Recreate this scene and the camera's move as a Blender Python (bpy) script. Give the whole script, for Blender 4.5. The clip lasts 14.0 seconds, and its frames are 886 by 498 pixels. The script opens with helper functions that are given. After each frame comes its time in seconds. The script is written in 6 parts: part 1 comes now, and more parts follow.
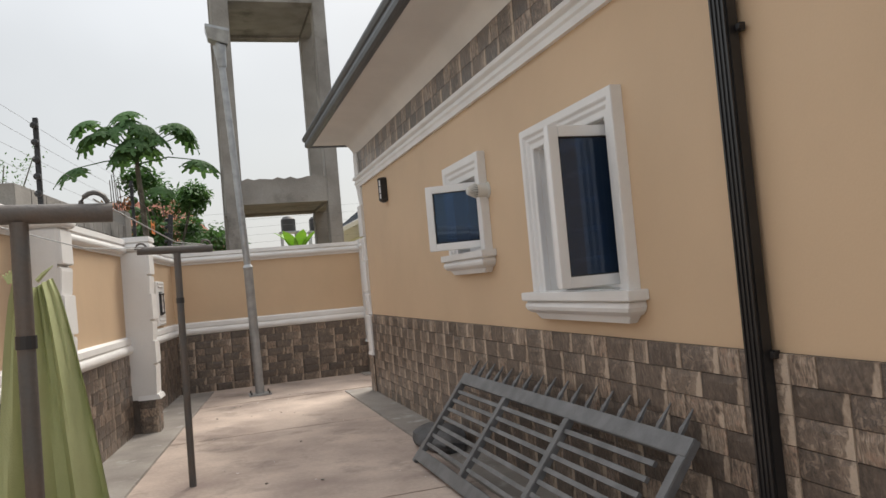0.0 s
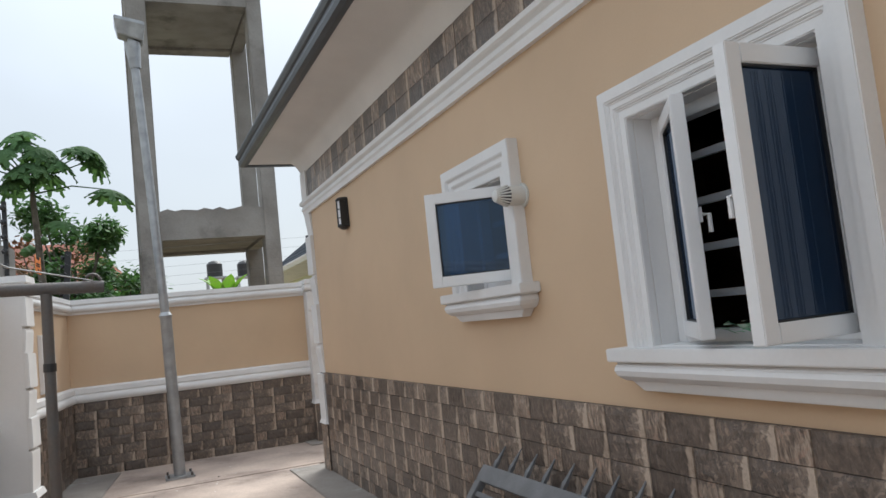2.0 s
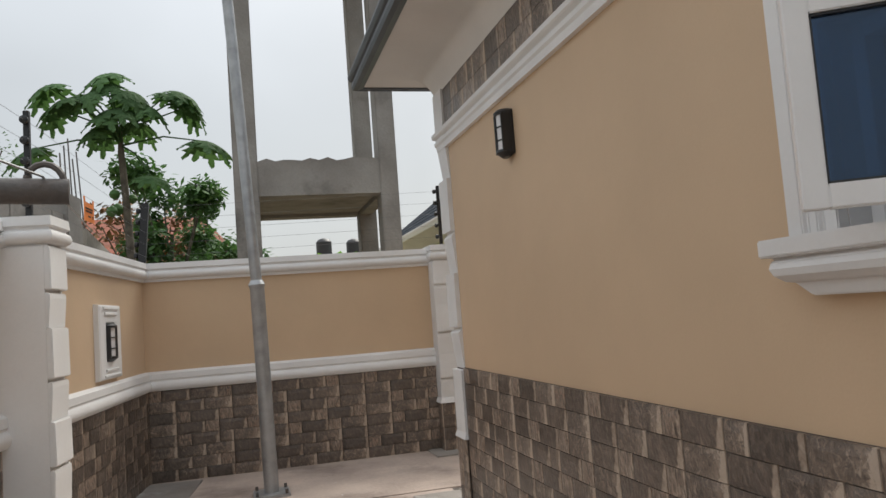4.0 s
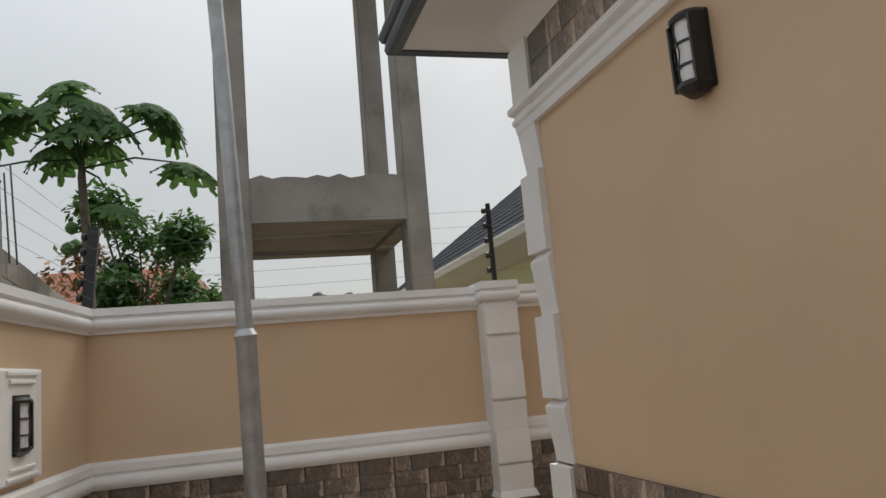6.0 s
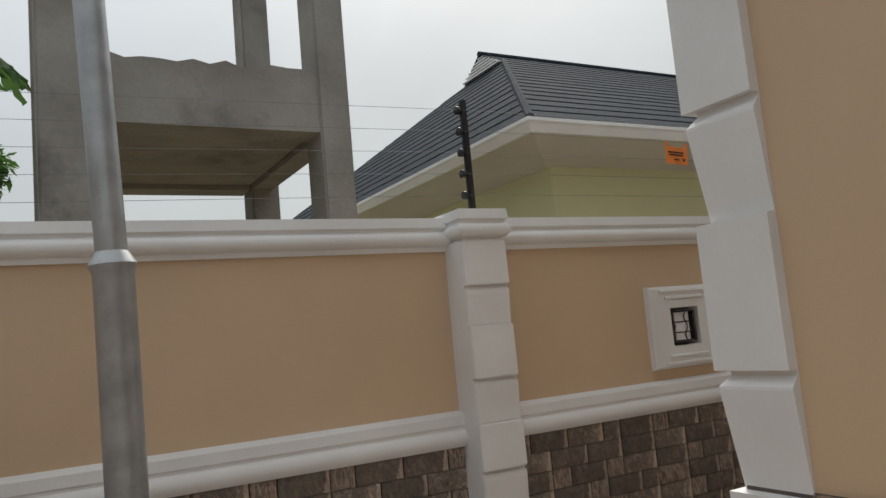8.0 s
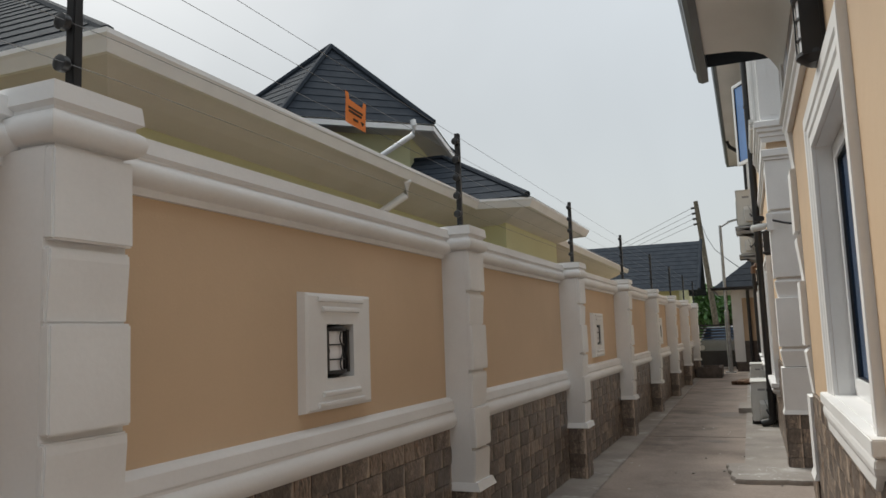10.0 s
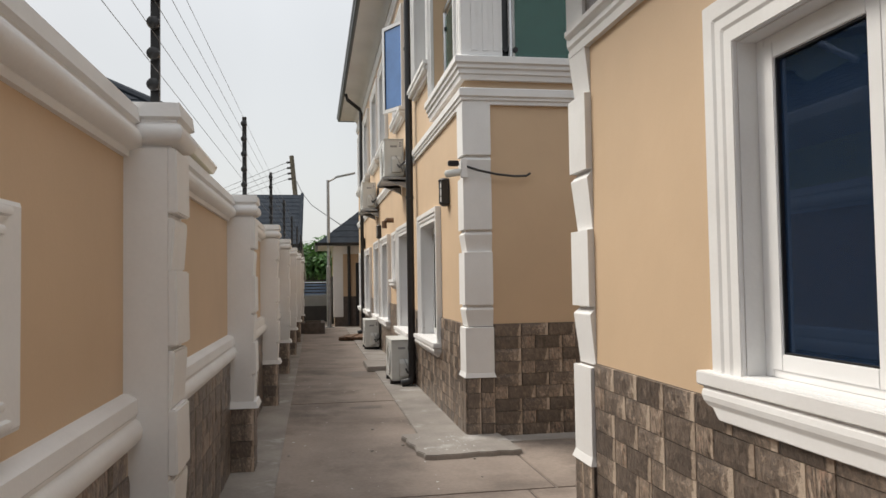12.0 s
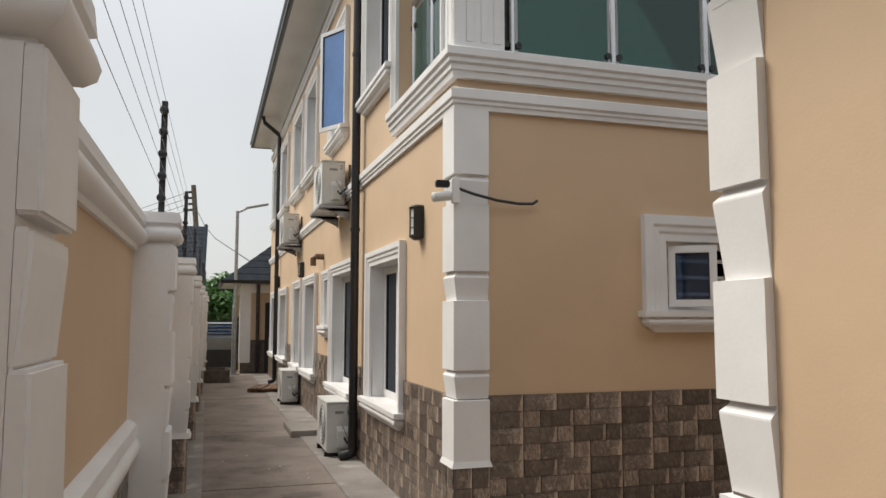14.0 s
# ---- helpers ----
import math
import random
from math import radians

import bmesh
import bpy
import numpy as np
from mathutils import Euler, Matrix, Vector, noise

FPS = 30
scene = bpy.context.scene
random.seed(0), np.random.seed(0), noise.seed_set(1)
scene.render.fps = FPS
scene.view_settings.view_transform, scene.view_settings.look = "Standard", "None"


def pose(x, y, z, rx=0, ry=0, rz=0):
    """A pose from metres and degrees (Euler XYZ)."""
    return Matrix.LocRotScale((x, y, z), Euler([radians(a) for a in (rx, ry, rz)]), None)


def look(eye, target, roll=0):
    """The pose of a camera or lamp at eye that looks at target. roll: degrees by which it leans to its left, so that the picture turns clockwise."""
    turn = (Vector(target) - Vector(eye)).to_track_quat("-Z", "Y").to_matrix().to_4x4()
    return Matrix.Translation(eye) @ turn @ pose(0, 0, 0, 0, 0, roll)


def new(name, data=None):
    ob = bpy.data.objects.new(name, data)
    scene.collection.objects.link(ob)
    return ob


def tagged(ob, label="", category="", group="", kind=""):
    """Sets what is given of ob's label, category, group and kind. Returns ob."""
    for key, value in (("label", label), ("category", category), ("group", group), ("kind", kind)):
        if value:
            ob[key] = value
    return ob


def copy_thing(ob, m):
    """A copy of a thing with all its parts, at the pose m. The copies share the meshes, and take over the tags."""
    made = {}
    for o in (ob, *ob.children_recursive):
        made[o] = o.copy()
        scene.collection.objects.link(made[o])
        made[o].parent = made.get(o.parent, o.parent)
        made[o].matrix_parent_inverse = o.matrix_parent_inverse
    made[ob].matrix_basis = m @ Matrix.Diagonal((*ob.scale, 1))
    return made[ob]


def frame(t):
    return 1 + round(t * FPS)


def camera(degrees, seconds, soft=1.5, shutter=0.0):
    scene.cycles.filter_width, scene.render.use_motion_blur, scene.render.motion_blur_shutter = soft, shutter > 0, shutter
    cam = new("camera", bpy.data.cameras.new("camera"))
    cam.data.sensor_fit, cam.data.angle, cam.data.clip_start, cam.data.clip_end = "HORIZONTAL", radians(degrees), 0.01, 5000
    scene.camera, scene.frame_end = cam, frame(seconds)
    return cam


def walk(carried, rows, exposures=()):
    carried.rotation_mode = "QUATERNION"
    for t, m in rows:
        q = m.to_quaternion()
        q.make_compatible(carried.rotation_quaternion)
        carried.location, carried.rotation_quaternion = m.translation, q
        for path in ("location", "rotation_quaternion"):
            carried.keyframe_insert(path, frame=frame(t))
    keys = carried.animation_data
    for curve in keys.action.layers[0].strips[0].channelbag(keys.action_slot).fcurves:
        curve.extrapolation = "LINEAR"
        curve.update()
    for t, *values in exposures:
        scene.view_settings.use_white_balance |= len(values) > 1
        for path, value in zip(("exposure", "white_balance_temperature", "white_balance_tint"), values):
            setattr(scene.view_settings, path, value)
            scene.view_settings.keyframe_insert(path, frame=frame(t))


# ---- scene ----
cam = camera(60.8, 14.0)
PATH = [
    (0, (-1.981, -9.785, 1.381), (-1.383, -7.878, 1.458), -5.1),
    (0.5, (-2.021, -9.352, 1.41), (-1.148, -7.556, 1.52), -4.3),
    (1, (-1.926, -8.858, 1.446), (-0.949, -7.118, 1.568), -4.1),
    (1.5, (-1.873, -8.385, 1.454), (-0.996, -6.592, 1.583), -5.1),
    (2, (-1.83, -7.908, 1.437), (-1.051, -6.074, 1.615), -6.0),
    (2.5, (-1.774, -7.338, 1.414), (-1.185, -5.434, 1.581), -4.5),
    (2.7, (-1.762, -7.115, 1.395), (-1.25, -5.188, 1.549), -4.5),
    (5, (-1.437, -4.541, 1.457), (-0.897, -2.625, 1.657), -3.7),
    (5.5, (-1.45, -4.06, 1.468), (-0.846, -2.172, 1.738), -4.3),
    (6, (-1.501, -3.548, 1.497), (-0.962, -1.646, 1.803), -4.9),
    (6.5, (-1.61, -3.038, 1.48), (-1.093, -1.131, 1.788), -4.2),
    (7, (-1.672, -2.504, 1.502), (-1.078, -0.61, 1.747), -5.5),
    (7.2, (-1.703, -2.294, 1.481), (-1.047, -0.419, 1.721), -5.4),
    (9.3, (-1.386, -0.224, 1.451), (0.173, 1.001, 1.711), -4.4),
    (9.5, (-1.298, -0.064, 1.435), (0.347, 1.037, 1.719), -3.8),
    (10, (-1.031, 0.348, 1.43), (0.814, 1.085, 1.659), -2.0),
    (10.5, (-0.64, 0.68, 1.425), (1.316, 1.077, 1.557), -1.3),
    (11, (-0.289, 1.037, 1.416), (1.708, 1.141, 1.486), -0.2),
    (11.5, (0.056, 1.282, 1.423), (2.05, 1.134, 1.476), -2.2),
    (12, (0.477, 1.442, 1.448), (2.446, 1.104, 1.528), -0.9),
    (12.5, (0.871, 1.632, 1.463), (2.822, 1.198, 1.526), 0.4),
    (13, (1.315, 1.664, 1.478), (3.26, 1.2, 1.5), -0.9),
    (13.5, (1.788, 1.706, 1.513), (3.718, 1.182, 1.559), 0.2),
    (14, (2.239, 1.716, 1.565), (4.141, 1.125, 1.749), 0.1),
]
EXPOSURE = [(0.0, 0.77, 6600, 10), (0.5, 0.81, 6250, 8), (1.0, 0.86, 6000, 7.5), (1.5, 0.86, 5950, 7.5), (2.5, 0.79, 6050, 8), (5.0, 0.52, 6550, 9), (7.0, 0.38, 6550, 8), (9.5, 0.38, 6250, 6), (10.5, 0.58, 6550, 9), (11.5, 0.78, 6600, 10), (12.2, 0.69, 6600, 10), (14.0, 0.67, 6600, 10)]
walk(cam, [(t, look(eye, target, roll)) for t, eye, target, roll in PATH], EXPOSURE)

# ---- world and sun: bright haze, a soft sun ahead of the first stretch ----
SUN_AZ, SUN_EL = radians(38), radians(48)
world = bpy.data.worlds.new("hazy_sky")
scene.world = world
world.use_nodes = True
wt = world.node_tree
bg = wt.nodes["Background"]
sky = wt.nodes.new("ShaderNodeTexSky")
sky.sky_type = "NISHITA"
sky.sun_disc = False
sky.sun_elevation, sky.sun_rotation = SUN_EL, SUN_AZ
sky.dust_density, sky.air_density, sky.ozone_density = 4.0, 1.2, 2.0
sc = wt.nodes.new("ShaderNodeMix")
sc.data_type = "RGBA"
sc.blend_type = "MIX"
sc.inputs[0].default_value = 0.80
sc.inputs[7].default_value = (6.2, 6.36, 6.43, 1)
wt.links.new(sky.outputs[0], sc.inputs[6])
# faint unevenness of the haze
cloud, soft = wt.nodes.new("ShaderNodeTexNoise"), wt.nodes.new("ShaderNodeMapRange")
cloud.inputs["Scale"].default_value, cloud.inputs["Detail"].default_value, cloud.inputs["Distortion"].default_value = 1.7, 4, 0.4
wt.links.new(wt.nodes.new("ShaderNodeTexCoord").outputs["Generated"], cloud.inputs["Vector"])
for i, q in enumerate((0.3, 0.7, 0.84, 1.06)):
    soft.inputs[i + 1].default_value = q
wt.links.new(cloud.outputs[0], soft.inputs[0])
haze = wt.nodes.new("ShaderNodeMix")
haze.data_type, haze.blend_type = "RGBA", "MULTIPLY"
haze.inputs[0].default_value = 1.0
wt.links.new(sc.outputs[2], haze.inputs[6])
wt.links.new(soft.outputs[0], haze.inputs[7])
# an overcast sky is brighter overhead than towards the horizon
height, rise = wt.nodes.new("ShaderNodeSeparateXYZ"), wt.nodes.new("ShaderNodeMapRange")
wt.links.new(wt.nodes.new("ShaderNodeTexCoord").outputs["Generated"], height.inputs[0])
rise.interpolation_type = "SMOOTHSTEP"
for i, q in enumerate((0.25, 0.9, 0.79, 1.5)):
    rise.inputs[i + 1].default_value = q
wt.links.new(height.outputs[2], rise.inputs[0])
dome = wt.nodes.new("ShaderNodeMix")
dome.data_type, dome.blend_type = "RGBA", "MULTIPLY"
dome.inputs[0].default_value = 1.0
wt.links.new(haze.outputs[2], dome.inputs[6])
wt.links.new(rise.outputs[0], dome.inputs[7])
wt.links.new(dome.outputs[2], bg.inputs[0])
bg.inputs[1].default_value = 0.096
sun = new("sun", bpy.data.lights.new("sun", "SUN"))
sun.data.energy, sun.data.angle, sun.data.color = 1.95, radians(28), (1.0, 0.95, 0.86)
sun.matrix_world = look((math.sin(SUN_AZ) * 60, math.cos(SUN_AZ) * 60, 60 * math.tan(SUN_EL)), (0, 0, 0))


# ---- materials ----
def material(name, base, rough=0.6, vary=0.12, scale=3.0, fine=40.0, bump=0.15, metal=0.0, tone=None, spread=0.0, island=False, spec=0.5, stretch=(1, 1, 1), patch=None, wave=0.0):
    """Base colour broken by a broad and a fine noise, with a fine relief. tone: the stain's colour; spread: change from piece to piece."""
    m = bpy.data.materials.new(name)
    m.use_nodes = True
    t = m.node_tree
    b = t.nodes["Principled BSDF"]
    geo = t.nodes.new("ShaderNodeNewGeometry")
    mp = t.nodes.new("ShaderNodeMapping")
    mp.inputs["Scale"].default_value = stretch
    t.links.new(geo.outputs["Position"], mp.inputs["Vector"])
    big, small = t.nodes.new("ShaderNodeTexNoise"), t.nodes.new("ShaderNodeTexNoise")
    big.inputs["Scale"].default_value, small.inputs["Scale"].default_value = scale, fine
    big.inputs["Detail"].default_value, small.inputs["Detail"].default_value = 5, 3
    for n in (big, small):
        t.links.new(mp.outputs[0], n.inputs["Vector"])
    ramp = t.nodes.new("ShaderNodeMapRange")
    ramp.inputs[1].default_value, ramp.inputs[2].default_value = 0.35, 0.7
    t.links.new(big.outputs[0], ramp.inputs[0])
    mix = t.nodes.new("ShaderNodeMix")
    mix.data_type = "RGBA"
    mix.inputs[6].default_value = (*base, 1)
    mix.inputs[7].default_value = (*(tone or [c * (1 - vary * 2) for c in base]), 1)
    t.links.new(ramp.outputs[0], mix.inputs[0])
    hsv = t.nodes.new("ShaderNodeHueSaturation")
    colour = mix.outputs[2]
    if patch:
        spots, edge = t.nodes.new("ShaderNodeTexNoise"), t.nodes.new("ShaderNodeMapRange")
        spots.inputs["Scale"].default_value, spots.inputs["Detail"].default_value, spots.inputs["Roughness"].default_value = patch[1], 7, 0.62
        edge.inputs[1].default_value, edge.inputs[2].default_value = patch[2], patch[3]
        t.links.new(mp.outputs[0], spots.inputs["Vector"])
        t.links.new(spots.outputs[0], edge.inputs[0])
        over = t.nodes.new("ShaderNodeMix")
        over.data_type = "RGBA"
        t.links.new(edge.outputs[0], over.inputs[0])
        t.links.new(colour, over.inputs[6])
        over.inputs[7].default_value = (*patch[0], 1)
        colour = over.outputs[2]
    t.links.new(colour, hsv.inputs["Color"])
    val = t.nodes.new("ShaderNodeMath")
    val.operation = "MULTIPLY_ADD"
    val.inputs[1].default_value, val.inputs[2].default_value = vary, 1 - vary / 2
    t.links.new(small.outputs[0], val.inputs[0])
    last = val
    if spread:
        if island:
            rnd = t.nodes.new("ShaderNodeNewGeometry").outputs["Random Per Island"]
        else:
            rnd = t.nodes.new("ShaderNodeObjectInfo").outputs["Random"]
        sp = t.nodes.new("ShaderNodeMath")
        sp.operation = "MULTIPLY_ADD"
        sp.inputs[1].default_value, sp.inputs[2].default_value = spread, 1 - spread / 2
        t.links.new(rnd, sp.inputs[0])
        mul = t.nodes.new("ShaderNodeMath")
        mul.operation = "MULTIPLY"
        t.links.new(sp.outputs[0], mul.inputs[0])
        t.links.new(val.outputs[0], mul.inputs[1])
        last = mul
    t.links.new(last.outputs[0], hsv.inputs["Value"])
    t.links.new(hsv.outputs[0], b.inputs["Base Color"])
    b.inputs["Roughness"].default_value = rough
    b.inputs["Metallic"].default_value = metal
    b.inputs["Specular IOR Level"].default_value = spec
    if bump:
        bp = t.nodes.new("ShaderNodeBump")
        bp.inputs["Strength"].default_value, bp.inputs["Distance"].default_value = bump, 0.01
        height = small.outputs[0]
        if wave:
            slow, sums = t.nodes.new("ShaderNodeTexNoise"), t.nodes.new("ShaderNodeMath")
            slow.inputs["Scale"].default_value, slow.inputs["Detail"].default_value = 5.0, 2
            t.links.new(geo.outputs["Position"], slow.inputs["Vector"])
            sums.operation = "MULTIPLY_ADD"
            t.links.new(slow.outputs[0], sums.inputs[0])
            sums.inputs[1].default_value = wave
            t.links.new(height, sums.inputs[2])
            height = sums.outputs[0]
        t.links.new(height, bp.inputs["Height"])
        t.links.new(bp.outputs[0], b.inputs["Normal"])
    return m


def leaf_material(name, base, *more, share=0.22, **rest):
    """A leaf surface that lets part of the light through."""
    m = material(name, base, *more, **rest)
    t = m.node_tree
    b, out = t.nodes["Principled BSDF"], t.nodes["Material Output"]
    thin, mx = t.nodes.new("ShaderNodeBsdfTranslucent"), t.nodes.new("ShaderNodeMixShader")
    thin.inputs[0].default_value = (base[0] * 1.7, base[1] * 1.7, base[2] * 1.1, 1)
    mx.inputs[0].default_value = share
    t.links.new(b.outputs[0], mx.inputs[1])
    t.links.new(thin.outputs[0], mx.inputs[2])
    t.links.new(mx.outputs[0], out.inputs[0])
    return m


def brick_material(name, island):
    """Printed split-face tile. The uv map runs over each piece; its v has the kind of print added: 0 plain dark, 1 veined, 2 streaked."""
    m = bpy.data.materials.new(name)
    m.use_nodes = True
    t = m.node_tree
    b = t.nodes["Principled BSDF"]

    def feed(sock, x):
        if isinstance(x, (int, float)):
            sock.default_value = x
        else:
            t.links.new(x, sock)

    def calc(op, *xs):
        n = t.nodes.new("ShaderNodeMath")
        n.operation = op
        for s, x in zip(n.inputs, xs):
            feed(s, x)
        return n.outputs[0]

    def smooth(x, lo, hi, a, c):
        n = t.nodes.new("ShaderNodeMapRange")
        n.interpolation_type = "SMOOTHSTEP"
        for k, q in enumerate((x, lo, hi, a, c)):
            feed(n.inputs[k], q)
        return n.outputs[0]

    geo = t.nodes.new("ShaderNodeNewGeometry")
    rnd = geo.outputs["Random Per Island"] if island else t.nodes.new("ShaderNodeObjectInfo").outputs["Random"]
    uv = t.nodes.new("ShaderNodeSeparateXYZ")
    t.links.new(t.nodes.new("ShaderNodeUVMap").outputs[0], uv.inputs[0])
    u, kv = uv.outputs[0], uv.outputs[1]
    kind = calc("FLOOR", kv)
    v = calc("FRACT", kv)
    veined = calc("COMPARE", kind, 1.0, 0.1)
    streaked = calc("COMPARE", kind, 2.0, 0.1)
    off = t.nodes.new("ShaderNodeVectorMath")
    off.operation = "MULTIPLY_ADD"
    cmb = t.nodes.new("ShaderNodeCombineXYZ")
    for i in range(3):
        t.links.new(rnd, cmb.inputs[i])
    t.links.new(cmb.outputs[0], off.inputs[0])
    off.inputs[1].default_value = (37, 19, 53)
    t.links.new(geo.outputs["Position"], off.inputs[2])
    veins, grain, streaks = (t.nodes.new("ShaderNodeTexNoise") for _ in range(3))
    veins.inputs["Scale"].default_value, veins.inputs["Detail"].default_value, veins.inputs["Distortion"].default_value = 30, 8, 0.7
    veins.inputs["Roughness"].default_value = 0.66
    grain.inputs["Scale"].default_value, grain.inputs["Detail"].default_value = 60, 4
    for n in (veins, grain):
        t.links.new(off.outputs[0], n.inputs["Vector"])
    sv = t.nodes.new("ShaderNodeCombineXYZ")
    feed(sv.inputs[0], calc("MULTIPLY_ADD", v, 1.2, calc("MULTIPLY", u, 12.0)))
    feed(sv.inputs[1], calc("MULTIPLY", v, 2.4))
    feed(sv.inputs[2], calc("MULTIPLY", rnd, 91.0))
    t.links.new(sv.outputs[0], streaks.inputs["Vector"])
    streaks.inputs["Scale"].default_value, streaks.inputs["Detail"].default_value, streaks.inputs["Distortion"].default_value = 1.0, 4, 0.8
    # lightness: a brushed body, dark branching veins, streaks on the narrow kind, a pale ragged edge at u = 1
    brush = calc("SUBTRACT", streaks.outputs[0], 0.5)
    body = calc("ADD", calc("MULTIPLY_ADD", veined, 0.12, 0.335), calc("MULTIPLY", streaked, 0.20))
    body = calc("ADD", body, calc("MULTIPLY", brush, calc("MULTIPLY_ADD", streaked, 0.75, 0.55)))
    body = calc("ADD", body, calc("MULTIPLY", calc("SUBTRACT", veins.outputs[0], 0.5), calc("MULTIPLY_ADD", veined, 0.5, 0.45)))
    crack = smooth(calc("ABSOLUTE", calc("SUBTRACT", veins.outputs[0], 0.52)), 0.0, 0.04, -0.22, 0.0)
    body = calc("ADD", body, calc("MULTIPLY", crack, calc("MULTIPLY_ADD", veined, 0.8, 0.2)))
    slant = calc("MULTIPLY", calc("SUBTRACT", 0.5, v), calc("MULTIPLY_ADD", rnd, 0.10, 0.02))
    ragged = calc("ADD", calc("ADD", u, slant), calc("MULTIPLY", brush, 0.10))
    pale = calc("ADD", smooth(ragged, 0.87, 0.91, 0.0, 0.35), calc("MULTIPLY", veined, smooth(ragged, 0.62, 0.78, 0.0, 0.14)))
    edge = calc("MULTIPLY", pale, calc("MULTIPLY_ADD", streaked, -0.6, 1.0))
    # each piece gets darker towards u = 0 and towards its top edge
    dim = calc("ADD", smooth(u, 0.0, 0.14, -0.09, 0.0), smooth(v, 0.82, 1.0, 0.0, -0.05))
    fac = calc("ADD", calc("ADD", body, edge), calc("ADD", dim, calc("MULTIPLY_ADD", rnd, 0.10, -0.05)))
    cr = t.nodes.new("ShaderNodeValToRGB")
    cr.color_ramp.elements[0].position, cr.color_ramp.elements[0].color = 0.15, (0.042, 0.033, 0.027, 1)
    cr.color_ramp.elements[1].position, cr.color_ramp.elements[1].color = 0.86, (0.52, 0.42, 0.33, 1)
    for at, colour in ((0.36, (0.125, 0.096, 0.077, 1)), (0.58, (0.28, 0.215, 0.166, 1))):
        cr.color_ramp.elements.new(at).color = colour
    t.links.new(fac, cr.inputs[0])
    blush = t.nodes.new("ShaderNodeMix")
    blush.data_type = "RGBA"
    feed(blush.inputs[0], calc("MULTIPLY", streaked, smooth(veins.outputs[0], 0.5, 0.68, 0.0, 0.55)))
    t.links.new(cr.outputs[0], blush.inputs[6])
    blush.inputs[7].default_value = (0.36, 0.215, 0.155, 1)
    t.links.new(blush.outputs[2], b.inputs["Base Color"])
    b.inputs["Roughness"].default_value = 0.33
    b.inputs["Specular IOR Level"].default_value = 0.8
    bp = t.nodes.new("ShaderNodeBump")
    bp.inputs["Strength"].default_value, bp.inputs["Distance"].default_value = 0.4, 0.008
    feed(bp.inputs["Height"], calc("MULTIPLY_ADD", body, 1.6, grain.outputs[0]))
    t.links.new(bp.outputs[0], b.inputs["Normal"])
    return m


def glass_material(name, tint, gloss=(1, 1, 1), body=None, share=0.5, rough=0.02, ior=1.9):
    """Tinted glass; body: the colour of a coating that fills part of the pane. Fresnel drives the gloss."""
    m = bpy.data.materials.new(name)
    m.use_nodes = True
    t = m.node_tree
    t.nodes.remove(t.nodes["Principled BSDF"])
    tr, gl, mx, fr = (t.nodes.new("ShaderNode" + n) for n in ("BsdfTransparent", "BsdfGlossy", "MixShader", "Fresnel"))
    tr.inputs[0].default_value = (*tint, 1)
    gl.inputs[0].default_value = (*gloss, 1)
    gl.inputs["Roughness"].default_value = rough
    fr.inputs[0].default_value = ior
    low = tr
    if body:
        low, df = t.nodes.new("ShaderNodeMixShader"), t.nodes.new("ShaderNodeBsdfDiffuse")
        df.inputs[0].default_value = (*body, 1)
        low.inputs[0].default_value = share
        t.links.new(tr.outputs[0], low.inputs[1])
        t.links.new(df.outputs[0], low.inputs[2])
    t.links.new(fr.outputs[0], mx.inputs[0])
    t.links.new(low.outputs[0], mx.inputs[1])
    t.links.new(gl.outputs[0], mx.inputs[2])
    t.links.new(mx.outputs[0], t.nodes["Material Output"].inputs[0])
    return m


TAN = material("tan_paint", (0.62, 0.452, 0.297), 0.62, 0.05, 1.1, 90, 0.05, wave=8.0)
WHITE = material("white_paint", (0.79, 0.788, 0.783), 0.55, 0.06, 2.0, 60, 0.06, tone=(0.71, 0.70, 0.69), wave=6.0)
WHITE_METAL = material("white_aluminium", (0.82, 0.82, 0.82), 0.32, 0.03, 4, 120, 0.02)
SOFFIT = material("soffit_white", (0.72, 0.70, 0.68), 0.6, 0.05, 1.5, 50, 0.05)
GROUT = material("dark_grout", (0.13, 0.105, 0.09), 0.8, 0.2, 8, 80, 0.3)
BRICK = brick_material("split_face_tile", False)
BRICK_JOINED = brick_material("split_face_tile_far", True)
BLACK = material("black_metal", (0.018, 0.018, 0.02), 0.38, 0.2, 6, 80, 0.05)
BLACK_PIPE = material("black_plastic_pipe", (0.022, 0.021, 0.022), 0.35, 0.2, 5, 60, 0.03)
GUTTER = material("slate_gutter", (0.055, 0.065, 0.078), 0.35, 0.15, 4, 60, 0.03)
SHINGLE = material("stone_coated_roof", (0.030, 0.037, 0.048), 0.85, 0.4, 4, 120, 0.5, tone=(0.044, 0.052, 0.064), spec=0.05)
RED_ROOF = material("rusty_red_roof", (0.38, 0.12, 0.07), 0.7, 0.3, 2, 40, 0.2, tone=(0.25, 0.10, 0.07))
CONCRETE = material("raw_concrete", (0.30, 0.285, 0.262), 0.85, 0.22, 2.2, 35, 0.5, tone=(0.21, 0.195, 0.178), patch=((0.13, 0.12, 0.11), 1.6, 0.56, 0.72))
PAVING = material("dusty_concrete_yard", (0.57, 0.465, 0.395), 0.85, 0.3, 1.5, 30, 0.45, tone=(0.33, 0.26, 0.225), patch=((0.19, 0.15, 0.13), 1.3, 0.53, 0.72))
